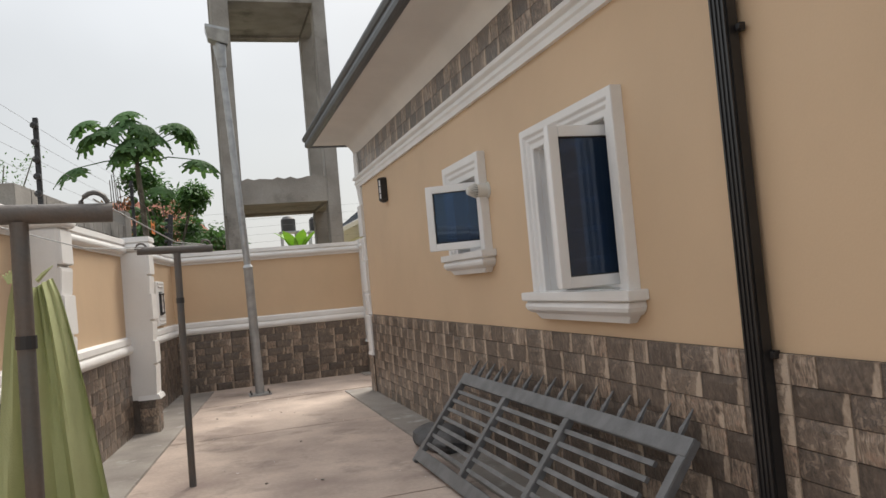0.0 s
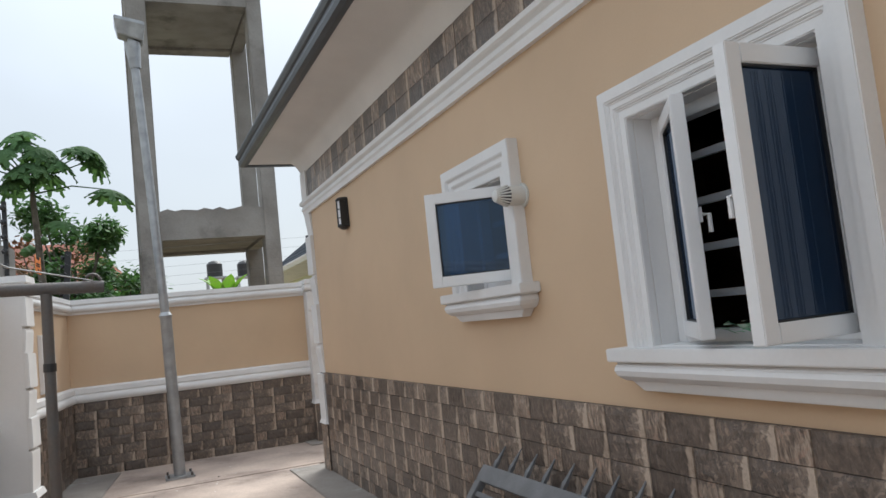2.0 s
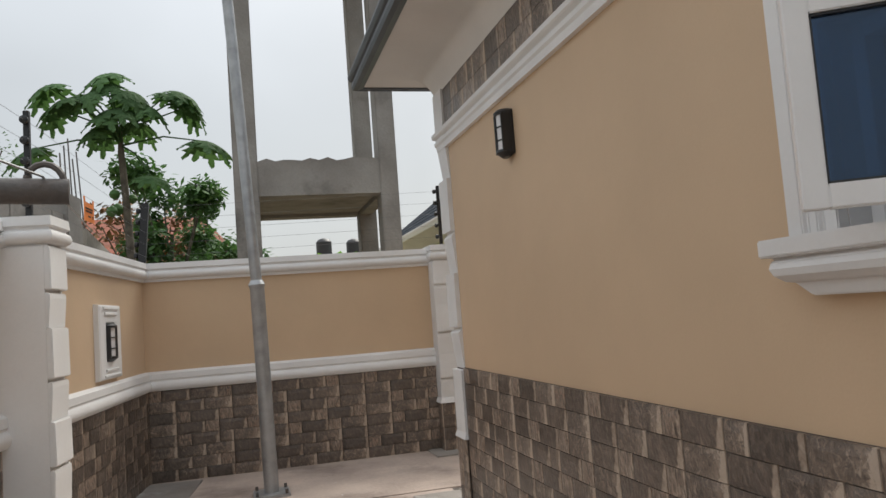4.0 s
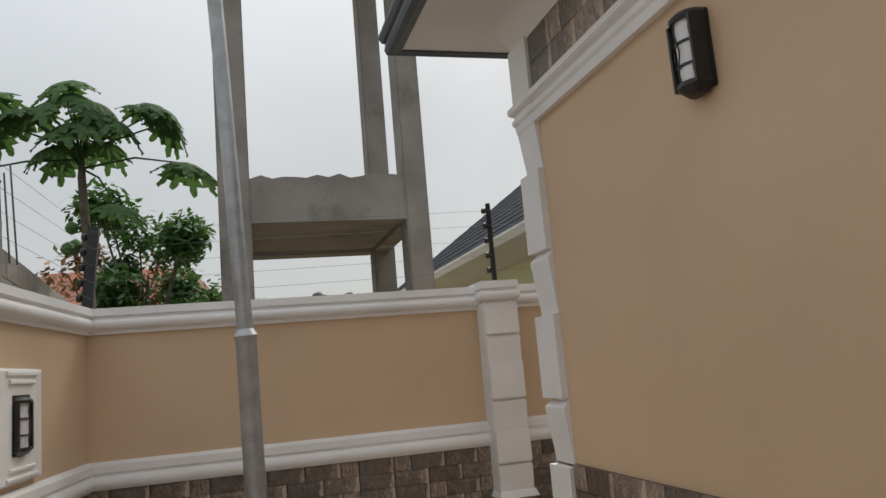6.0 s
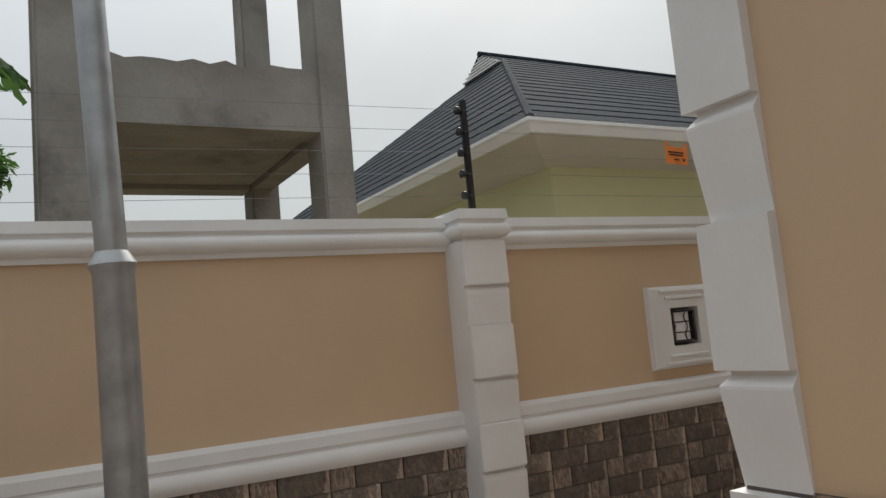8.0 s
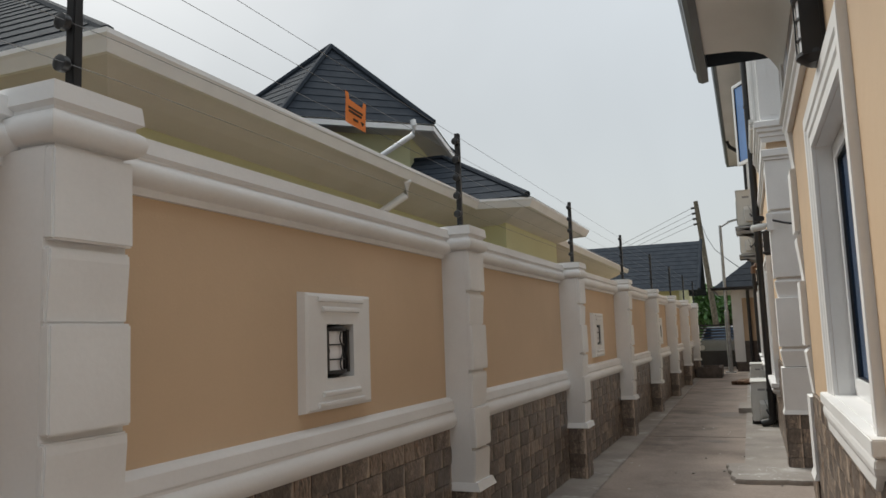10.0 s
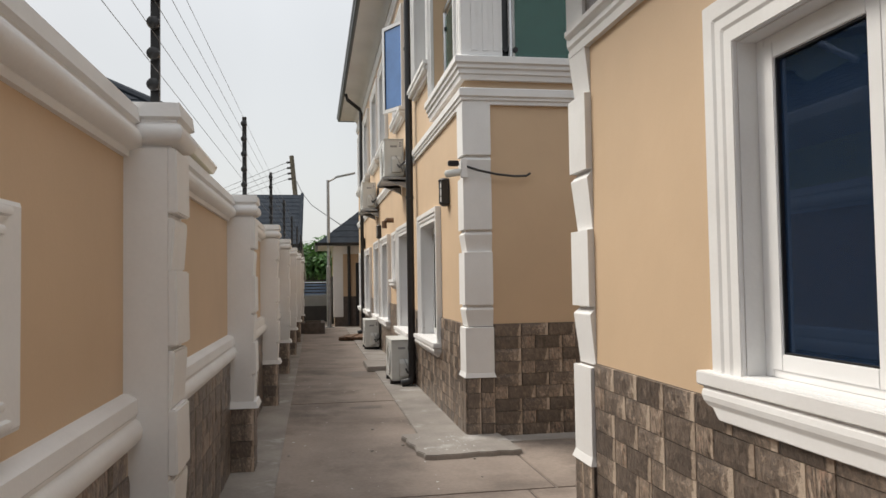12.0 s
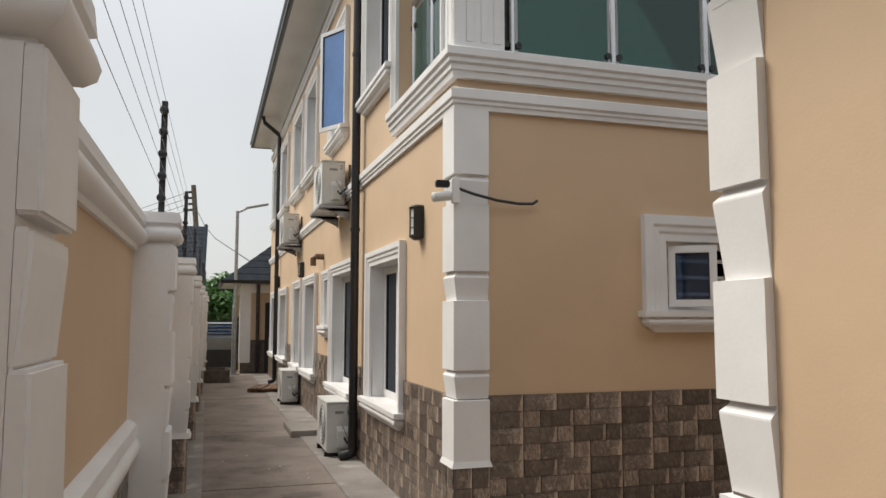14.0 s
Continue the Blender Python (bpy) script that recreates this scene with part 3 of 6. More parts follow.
apron(-0.36, 0.02, -13, 0.3, 0.012)
apron(0.02, 4.5, -0.02, 0.34, 0.011)
apron(0.2, 24, 1.72, 2.2, 0.013)
apron(7.32, 24, 0.02, 0.5, 0.014)
apron(7.0, 7.32, -5, 0.02, 0.012)
g = Geo()
r2 = random.Random(31)
corners = [(7.42, 0.68), (6.52, 0.58), (6.56, -0.25), (7.3, -0.22), (7.42, 0.1)]
top = []
for k, (x, y) in enumerate(corners):
    x2, y2 = corners[(k + 1) % 5]
    steps = 9 if k < 2 else 1
    top += [(x + (x2 - x) * j / steps + r2.uniform(-0.018, 0.018), y + (y2 - y) * j / steps + r2.uniform(-0.018, 0.018)) for j in range(steps)]
g.loft([[(x, y, z) for x, y in top] for z in (-0.02, 0.04)])
tagged(part("corner_slab", g, APRON, None, "", 0.008), "thin raised grey cement slab at the building's foot", "slab")
tagged(part("drain_cover", Geo().box(12.5, 13.5, 0.12, 0.62, 0.0, 0.085), APRON, None, "", 0.008), "small square cement slab lying against the wall", "slab")

# ---- bungalow ----
A_TOP, TILE_TOP = 3.14, 1.0
W1 = (5.585, 6.455, 1.245, 2.115)
W2 = (3.975, 4.515, 1.56, 2.12)
W3 = (-2.84, -1.66, 1.10, 2.25)
wall_side = setting(part("wall_bungalow_side", wall_geo(0, 13, 0, A_TOP, 0.23, [W1, W2]), TAN, None, m=SIDE), "smooth tan painted bungalow wall over dark split-face tiles", "wall")
wall_end = setting(part("wall_bungalow_end", wall_geo(-4.44, -0.232, 0, A_TOP, 0.23, [W3]), TAN, None, m=END), "smooth tan painted end wall over dark split-face tiles", "wall")
g = Geo().box(4.21, 4.44, -13, -0.232, 0, A_TOP)
setting(part("wall_bungalow_back", g, TAN), "plain tan painted wall closing the bungalow", "wall")
g = Geo().box(0.232, 4.208, -13, -12.77, 0, A_TOP)
setting(part("wall_bungalow_rear", g, TAN), "plain tan painted wall closing the bungalow", "wall")
# ceiling and floor coloured near-black for the room's shade
setting(part("ceiling_bungalow", Geo().box(0.0, 4.44, -13, 0.0, A_TOP + 0.001, A_TOP + 0.08), INNER_SHADE), "near-black ceiling painting the shade inside the bungalow", "ceiling")
setting(part("floor_bungalow", Geo().box(0.235, 4.20, -12.7, -0.235, 0.0, 0.05), INNER_SHADE), "near-black floor painting the shade inside the bungalow", "floor")
g = Geo()
g.box(0.0, 13, -0.006, 0.0, 0, TILE_TOP)
setting(part("trim_plinth_bed", g, GROUT, None, m=SIDE), "dark grout bed behind the wall tiles", "trim")
setting(part("trim_plinth_bed", Geo().box(-4.44, -0.0, -0.006, 0.0, 0, TILE_TOP), GROUT, None, m=END), "dark grout bed behind the wall tiles", "trim")
# frieze of tiles, band and cove
setting(part("trim_frieze_bed", Geo().box(0.0, 13, -0.006, 0, 2.81, 3.12), GROUT, None, m=SIDE), "dark grout bed of the tile frieze", "trim")
setting(part("trim_frieze_bed", Geo().box(-4.44, 0.0, -0.006, 0, 2.81, 3.12), GROUT, None, m=END), "dark grout bed of the tile frieze", "trim")
band_prof = [(-0.01, 2.66), (0.03, 2.66), (0.034, 2.70), (0.045, 2.715), (0.045, 2.735), (0.03, 2.745), (0.03, 2.755), (0.05, 2.765), (0.06, 2.775), (0.06, 2.802), (0.05, 2.812), (-0.01, 2.815)]
# the paths run so that the outside lies to the right
g = Geo().sweep([(4.44, 0.0), (0.0, 0.0), (0.0, -13.0)], [(p, z) for p, z in band_prof])
setting(part("trim_band", g, WHITE, None, "", 0.0), "white moulded band round the bungalow wall", "trim")
cove = [(-0.005, 3.10), (0.02, 3.10), (0.03, 3.13), (0.045, 3.17), (0.075, 3.22), (0.12, 3.27), (0.18, 3.30), (0.30, 3.325), (0.50, 3.335), (0.50, 3.36), (-0.005, 3.36)]
g = Geo().sweep([(4.44, 0.0), (0.0, 0.0), (0.0, -13.0)], cove)
setting(part("ceiling_soffit", g, SOFFIT, None, "", 0.0, True), "off-white coved soffit under the eaves", "soffit")
gut = [(0.50, 3.34), (0.50, 3.325), (0.545, 3.315), (0.575, 3.33), (0.585, 3.36), (0.58, 3.40), (0.595, 3.41), (0.61, 3.44), (0.61, 3.46), (0.60, 3.463), (0.59, 3.44), (0.50, 3.44)]
g = Geo().sweep([(5.05, 0.0), (0.0, 0.0), (0.0, -13.0)], gut)
setting(part("trim_gutter", g, GUTTER, None, "", 0.0), "dark slate-grey moulded metal gutter", "gutter")
g = Geo()
g.add([(-0.6, 0.6, 3.45), (5.08, 0.6, 3.45), (5.08, -13.6, 3.45), (-0.6, -13.6, 3.45), (2.24, -2.6, 5.0), (2.24, -10.7, 5.0)], [(0, 1, 4), (1, 2, 5, 4), (2, 3, 5), (3, 0, 4, 5)])
setting(part("roof_bungalow", g, SHINGLE), "dark hipped stone-coated roof of the bungalow", "roof")


def corner_pilaster(x, y, sx, sy, z0, z1, wide, neck, w=0.22, first=0.49):
    """White rusticated corner; sx, sy: the outward sides."""
    rings = []
    for z, o in blocks_profile(z0, z1, wide, neck, first):
        ring = [(x + sx * o, y - sy * w, z), (x + sx * o, y + sy * o, z), (x - sx * w, y + sy * o, z), (x - sx * w, y + sy * 0.0, z), (x, y, z), (x, y - sy * w, z)]
        rings.append(ring)
    pil = setting(part("trim_corner_pilaster", Geo().loft(rings), WHITE, None, "", 0.007), "white rusticated plaster pilaster wrapping the corner", "pilaster")
    o = 0.05
    foot = [[(x + sx * k, y - sy * (w + k - 0.035), z), (x + sx * k, y + sy * k, z), (x - sx * (w + k - 0.035), y + sy * k, z), (x - sx * (w + k - 0.035), y, z), (x, y, z), (x, y - sy * (w + k - 0.035), z)] for k, z in ((o, z0 - 0.012), (0.036, z0 + 0.03))]
    part("foot", Geo().loft(foot), WHITE, pil, "flared white foot")
    base = Geo()
    o = 0.03
    ring = [(x + sx * o, y - sy * (w - 0.01)), (x + sx * o, y + sy * o), (x - sx * (w - 0.01), y + sy * o), (x - sx * (w - 0.01), y), (x, y), (x, y - sy * (w - 0.01))]
    base.loft([[(a, b, z) for a, b in ring] for z in (0, z0 - 0.01)])
    part("tile_base", base, GROUT, pil, "dark tiled base")
    far = Geo()
    for k in range(4):
        h = (z0 - 0.012) / 4
        for side in range(2):
            length = w / 2 + 0.015
            for j in range(2):
                t = tile_geo(length, h, random.randrange(9999), 0.012)
                for a, b, c in t.v:
                    a += j * length
                    if side == 0:
                        px, py = x + sx * (o - b), y + sy * (o - a)
                    else:
                        px, py = x + sx * (o - a), y + sy * (o - b)
                    far.v.append((px, py, c + k * h))
                far.uv += t.uv
                n = len(far.v) - len(t.v)
                far.f += [tuple(n + i for i in f) for f in t.f]
    part("brick_facing", far, BRICK_JOINED, pil)
    return pil


corner_pilaster(0.0, 0.0, -1, 1, 0.49, 3.11, 0.40, 0.32, 0.2, 0.49)
corner_pilaster(4.44, 0.0, 1, 1, 0.485, 3.11, 0.40, 0.32, 0.22, 0.49)

window(SIDE, "window_1", *W1, [(6.41, -0.41, 92), (5.63, 0.41, -33)], "white window with moulded casing and both blue casements open", 0.13, depth=0.11)
window(SIDE, "window_2", *W2, [(4.46, -0.475, 58)], "small white bathroom window with its blue casement open", 0.16, glass=PALE_GLASS, depth=0.10)
window(END, "window_3", *W3, [(-2.79, 0.54, 0), (-1.71, -0.54, 0)], "white two-leaf window with dark blue glass, closed", 0.17, glass=DEEP_GLASS, depth=0.10, proud=0.5)


def wall_lamp(m, label="black wall lantern with white opal panes", s=(1, 1, 1)):
    """Half-round lantern: back plate, opal body, cage of bars and caps."""
    lamp = thing("wall_lamp", m @ Matrix.Diagonal((*s, 1)), label, "wall lamp", "wall lanterns of the compound")
    part("back_plate", Geo().box(-0.075, 0.075, -0.02, 0.0, 0.0, 0.27), BLACK, lamp, "", 0.004)

    def half(r, z):
        return [(r * math.cos(a), -0.018 - 0.085 * (r / 0.075) * math.sin(a) ** 0.8 if 0 < a < math.pi else -0.018, z) for a in [math.pi * k / 10 for k in range(11)]]

    part("opal_body", Geo().loft([half(0.062, 0.02), half(0.062, 0.25)]), MILK, lamp, "white opal glass", smooth=True)
    part("cap", Geo().loft([half(0.075, 0.243), half(0.078, 0.258), half(0.06, 0.275)]), BLACK, lamp, smooth=True)
    part("bowl", Geo().loft([half(0.045, -0.012), half(0.076, 0.015), half(0.075, 0.03)]), BLACK, lamp, smooth=True)
    for a in (-1, 1):
        part("cheek", Geo().box(min(a * 0.06, a * 0.072), max(a * 0.06, a * 0.072), -0.085, -0.015, 0.015, 0.25), BLACK, lamp)
    for z in (0.085, 0.165):
        r0, r1 = half(0.068, z), half(0.068, z + 0.008)
        part("ring", Geo().loft([r0, r1]), BLACK, lamp)
    for k in (1, 4, 7):
        pts = []
        for i in range(13):
            z = 0.03 + 0.21 * i / 12
            a = math.pi * (k + 1) / 10 + 0.12 * math.sin(i * math.pi / 4)
            pts.append((0.07 * math.cos(a), -0.018 - 0.08 * abs(math.sin(a)) ** 0.8, z))
        part("bar", Geo().tube(pts, 0.0035, 5), BLACK, lamp)
    return lamp


wall_lamp(SIDE @ pose(1.53, 0, 2.30), s=(0.9, 0.88, 0.97))
wall_lamp(END @ pose(-2.12, 0, 2.43))

# extractor outlet beside the bathroom window
vent = thing("vent_cowl", SIDE @ pose(4.675, 0.0, 1.99) @ Matrix.Scale(0.82, 4), "round white plastic extractor vent cowl on the wall", "vent")
part("pipe", Geo().tube([(0, 0, 0), (0, -0.012, 0), (0, -0.013, 0), (0, -0.11, 0)], [0.075, 0.075, 0.06, 0.06], 24), AC_WHITE, vent, smooth=True)
# solid cone, black to paint the shade between the fins
part("cone", Geo().tube([(0, -0.11, 0), (0, -0.115, 0), (0, -0.175, 0), (0, -0.19, 0)], [0.062, 0.062, 0.032, 0.026], 24), BLACK, vent, "solid black cone painting the shade behind the fins")
for k in range(18):
    a = 2 * math.pi * (k + 0.5) / 18
    part("fin", Geo().tube([(0.064 * math.cos(a), -0.11, 0.064 * math.sin(a)), (0.034 * math.cos(a), -0.178, 0.034 * math.sin(a))], 0.0058, 6), AC_WHITE, vent)
part("cap", Geo().tube([(0, -0.172, 0), (0, -0.19, 0), (0, -0.196, 0)], [0.038, 0.036, 0.028], 20), AC_WHITE, vent, smooth=True)

# square ribbed downpipe
dp = thing("downpipe", SIDE @ pose(7.42, -0.006, 0), "black ribbed rectangular downpipe fixed to the wall", "downpipe")
g = Geo().box(-0.047, 0.047, -0.066, -0.01, 0.1, 3.3)
part("pipe", g, BLACK_PIPE, dp, "", 0.008)
for k in range(4):
    part("rib", Geo().box(-0.039 + 0.0235 * k, -0.029 + 0.0235 * k, -0.071, -0.066, 0.1, 3.3), BLACK_PIPE, dp)
for z in (0.98, 2.2):
    part("clip", Geo().box(-0.075, 0.075, -0.03, -0.008, z, z + 0.03).tube([(0.07, -0.03, z + 0.015), (0.07, -0.04, z + 0.015)], 0.012, 8), BLACK, dp)
part("shoe", Geo().loft([[(-0.07, -0.09, 0.12), (0.07, -0.09, 0.12), (0.07, -0.012, 0.12), (-0.07, -0.012, 0.12)], [(-0.07, -0.2, 0.03), (0.07, -0.2, 0.03), (0.07, -0.1, 0.016), (-0.07, -0.1, 0.016)]]), BLACK_PIPE, dp)

# ---- boundary fence ----
FAR = face_frame(-2.5, 2.195, -0.66)            # local x runs along the fence from the yard corner
SPLAY = math.degrees(math.atan(0.112))
LEFT = face_frame(-2.5, 2.195, 90 - SPLAY)       # local x runs towards the corner at 0
SK = 0.865
coping = [(-0.002, 1.915), (0.02, 1.915), (0.022, 1.94), (0.045, 1.945), (0.064, 1.962), (0.07, 1.985), (0.062, 2.01), (0.045, 2.022), (0.045, 2.032), (0.062, 2.042), (0.056, 2.095), (-0.24, 2.10), (-0.24, 2.05), (-0.002, 2.05)]
skirt = [(-0.002, SK), (0.045, SK + 0.002), (0.066, SK + 0.025), (0.07, SK + 0.055), (0.058, SK + 0.085), (0.045, SK + 0.095), (0.045, SK + 0.105), (0.054, SK + 0.115), (0.05, SK + 0.165), (0.02, SK + 0.185), (-0.002, SK + 0.187)]


def fence_run(m, x0, x1, tag, near, seed, recesses):
    e = 0.035 if tag == "left" else 0.0
    holes = [(c - 0.125, c + 0.125, 1.255 - e, 1.505 + e) for c in recesses]
    w = setting(part("wall_fence_" + tag, wall_geo(x0, x1, 0, 2.06, 0.2, holes), TAN, None, m=m), "tan painted boundary wall over dark split-face tiles", "wall")
    setting(part("trim_coping", Geo().sweep([(x0, 0), (x1, 0)], coping), WHITE, None, "", 0.0, True, m), "white moulded coping along the boundary wall", "coping")
    setting(part("trim_skirting", Geo().sweep([(x0, 0), (x1, 0)], skirt), WHITE, None, "", 0.0, True, m), "white rounded skirting moulding above the tiles", "skirting")
    setting(part("trim_plinth_bed", Geo().box(x0, x1, -0.006, 0, 0, SK), GROUT, None, m=m), "dark grout bed behind the wall tiles", "trim")
    for c in recesses:
        niche(m, c, 0.035 if tag == "left" else 0.0)
    return w


def niche(m, c, more=0.0):
    """White moulded surround of a lamp recess, with its lamp."""
    lo, hi = 1.255 - more, 1.505 + more
    g = Geo()
    prof = [(0, 0.04), (0.15, 0.044), (0.165, 0.036), (0.172, 0.0)]
    rings = []
    for d, p in prof:
        dz = d * 0.8
        rings.append([(c - 0.125 - d, -p, lo - dz), (c + 0.125 + d, -p, lo - dz), (c + 0.125 + d, -p, hi + dz), (c - 0.125 - d, -p, hi + dz)])
    g.loft(rings, True, False)
    fr = setting(part("trim_lamp_niche", g, WHITE, None, "", 0.0, m=m), "white moulded plaster surround of a lamp recess", "niche")
    for z, way in ((hi, 1), (lo, -1)):
        for d in (0.048, 0.092):
            ridge = [[(x, -0.038, z + way * d), (x, -0.054, z + way * (d + 0.006)), (x, -0.056, z + way * (d + 0.016)), (x, -0.052, z + way * (d + 0.024)), (x, -0.038, z + way * (d + 0.028))] for x in (c - 0.125 - d * 0.85, c + 0.125 + d * 0.85)]
            part("ridge", Geo().loft(ridge), WHITE, fr, "", smooth=True)
    t = 0.004
    g = Geo().box(c - 0.125, c - 0.125 + t, -0.04, 0.14, lo, hi).box(c + 0.125 - t, c + 0.125, -0.04, 0.14, lo, hi).box(c - 0.125, c + 0.125, -0.04, 0.14, hi - t, hi).box(c - 0.125, c + 0.125, -0.04, 0.14, lo, lo + t).box(c - 0.125, c + 0.125, 0.13, 0.14, lo, hi)
    part("lining", g, WHITE, fr)
    wall_lamp(m @ pose(c - 0.008, 0.06 - more, lo + 0.013), "black lantern with opal panes inside a wall recess", (1.38, 1.1, 0.83 * (hi - lo) / 0.25))
    part("lamp_mount", Geo().box(c - 0.05, c + 0.05, 0.059 - more, 0.131, 1.30, 1.46), WHITE, fr)


PW = 0.27
FAR_P = [3.12, 6.16, 9.2] + [9.2 + 3.08 * k for k in range(1, 6)]      # right-hand edges of the pilasters
LEFT_P = [-2.97, -6.05]
mids = [(FAR_P[i] + FAR_P[i + 1] - PW) / 2 + 0.045 for i in (0, 2, 4, 6)]
wall_far = fence_run(FAR, 0.0, 27.0, "far", None, 3, mids)
wall_left = fence_run(LEFT, -15.0, 0.0, "left", None, 5, [-1.25])


def pilaster(low=0.5):
    """A square white fence pilaster, its right edge at x = 0, its white part from low upwards: core, block face, capping and tiled base."""
    p = setting(part("pilaster", Geo().box(-PW, 0, -0.176, 0.1, low, 1.95), WHITE, None, "", 0.0), "white plastered fence pilaster with rusticated blocks", "pilaster")
    p["group"] = "fence pilasters"
    for z0, z1, kind in ((low, 0.728, 1), (0.745, 0.985, 2), (0.985, 1.20, 1), (1.217, 1.495, 2), (1.495, 1.69, 1), (1.707, 1.95, 2)):
        g = Geo()
        e = -0.0004
        if kind == 1:       # tapering neck, broad at its top
            rings = [[(-PW - a, -0.171, z), (-PW - a, -0.176 - o, z), (a, -0.176 - o, z), (a, -0.171, z)] for z, o, a in ((z0, 0.012, e), (z1 - 0.03, 0.024, e), (z1, 0.022, e))]
        else:
            rings = [[(-PW - a, -0.171, z), (-PW - a, -0.176 - o, z), (a, -0.176 - o, z), (a, -0.171, z)] for z, o, a in ((z0, 0.034, e), (z1, 0.03, e))]
        part("block", g.loft(rings), WHITE, p, "", 0.006)
    foot = [[(-PW - a, 0, z), (-PW - a, -0.206 - a, z), (a, -0.206 - a, z), (a, 0, z)] for z, a in ((low - 0.008, 0.022), (low + 0.04, 0.004))]
    part("foot", Geo().loft(foot), WHITE, p)
    cap = [(q - 0.042 if q > 0.01 else -0.03, z + 0.022) for q, z in coping[:11]] + [(-0.05, 2.122), (-0.05, 1.94)]
    g = Geo().sweep([(-PW, 0.16), (-PW, -0.206), (0, -0.206), (0, 0.16)], cap)
    g.add([(-PW, 0.2, 2.1205), (-PW, -0.201, 2.1205), (0, -0.201, 2.1205), (0, 0.2, 2.1205)], [(0, 1, 2, 3)])
    part("capping", g, WHITE, p, "moulded white cap", smooth=True)
    part("base", Geo().box(-PW + 0.01, -0.01, -0.181, 0.1, 0, low - 0.005), GROUT, p)
    g = Geo()
    for k in range(4):
        h = (low - 0.008) / 4
        for side, n, length in ((0, 2, PW / 2), (1, 1, 0.19), (2, 1, 0.19)):
            for j in range(n):
                t = tile_geo(length, h, random.randrange(9999), 0.012)
                q = []
                for a, b, c in t.v:
                    a += j * length
                    if side == 0:
                        q.append((-PW + a, -0.183 + b, c + k * h))
                    elif side == 1:
                        q.append((-0.008 - b, -0.181 + a, c + k * h))
                    else:
                        q.append((-PW + 0.008 + b, -0.005 - a, c + k * h))
                g.add(q, t.f)
                g.uv += t.uv
    part("brick_facing", g, BRICK_JOINED, p)
    return p


apron(-13.0, -0.1, -0.5, 0.0, 0.013, LEFT)
first = pilaster()
first.matrix_basis = FAR @ pose(FAR_P[0], 0, 0)
for x in FAR_P[1:]:
    copy_thing(first, FAR @ pose(x, 0.02 if x == FAR_P[1] else 0, 0))
lower = pilaster(0.37)
lower.matrix_basis = LEFT @ pose(LEFT_P[0], -0.08, 0)
for x in LEFT_P[1:]:
    copy_thing(lower, LEFT @ pose(x, -0.08, 0))


# electric fence
def fence_post():
    p = thing("fence_post", FAR, "black electric fence post with round insulators", "fence post", "electric fence posts")
    part("post", Geo().box(-0.016, 0.016, -0.016, 0.016, 0, 0.63), BLACK, p, "", 0.003)
    for k in range(5):
        z = 0.09 + 0.12 * k
        part("insulator", Geo().tube([(-0.016, 0, z), (-0.03, 0, z), (-0.05, 0, z), (-0.056, 0, z)], [0.012, 0.024, 0.024, 0.012], 12), BLACK, p, smooth=True)
    return p


post = fence_post()
spots = [FAR @ pose(x - PW / 2 , -0.115 if k == 0 else -0.085 if k == 1 else -0.12, 2.12) for k, x in enumerate(FAR_P)] + [LEFT @ pose(x - PW / 2, -0.14, 2.12) for x in LEFT_P]
post.matrix_basis = spots[0]
for m in spots[1:]:
    copy_thing(post, m)
corner_post = thing("fence_post", FAR @ pose(0.0, 0.05, 2.08, 0, 5, 0), "thick leaning black electric fence corner post", "fence post", "electric fence posts")
part("post", Geo().box(-0.035, 0.035, -0.035, 0.035, 0, 0.62), BLACK, corner_post, "", 0.004)
for k in range(5):
    z = 0.1 + 0.11 * k
    part("insulator", Geo().tube([(-0.035, 0, z), (-0.05, 0, z), (-0.075, 0, z), (-0.08, 0, z)], [0.014, 0.027, 0.027, 0.014], 12), BLACK, corner_post, smooth=True)
for k in range(5):
    z = 2.21 + 0.12 * k
    pts = [LEFT @ Vector((-14, -0.14, z)), LEFT @ Vector((LEFT_P[1], -0.14, z)), LEFT @ Vector((LEFT_P[0], -0.14, z)), FAR @ Vector((0.05, -0.05, z - 0.05)), FAR @ Vector((FAR_P[0], -0.14, z)), FAR @ Vector((FAR_P[3], -0.14, z)), FAR @ Vector((26, -0.14, z))]
    tagged(part("fence_wire", Geo().tube(pts, 0.0012, 5), GREY_IRON), "thin taut steel electric fence wire", "wire", "electric fence wires")


def warning_sign(m):
    s = thing("warning_sign", m, "small orange warning plate hung on the fence wires", "sign", "orange warning plates")
    part("plate", Geo().loft([[(-0.11, y, 0), (0.11, y, 0), (0.11, y, 0.13), (0.115, y, 0.165), (0.085, y, 0.165), (0.075, y, 0.13), (-0.075, y, 0.135), (-0.085, y, 0.17), (-0.115, y, 0.17), (-0.11, y, 0.135)] for y in (0, 0.003)]), ORANGE, s)
    for z, a, b in ((0.085, -0.085, 0.07), (0.065, -0.08, 0.06), (0.03, -0.03, 0.02)):
        part("print_bar", Geo().box(a, b, -0.003, -0.0005, z, z + 0.011), INK, s)
    part("print_mark", Geo().add([(0.05, -0.002, 0.045), (0.09, -0.002, 0.045), (0.07, -0.002, 0.02)], [(0, 1, 2)]), INK, s)


warning_sign(FAR @ pose(4.54, -0.15, 2.42, 0, 3, 0) @ Matrix.Scale(0.86, 4))
warning_sign(LEFT @ pose(-2.05, -0.15, 2.24))

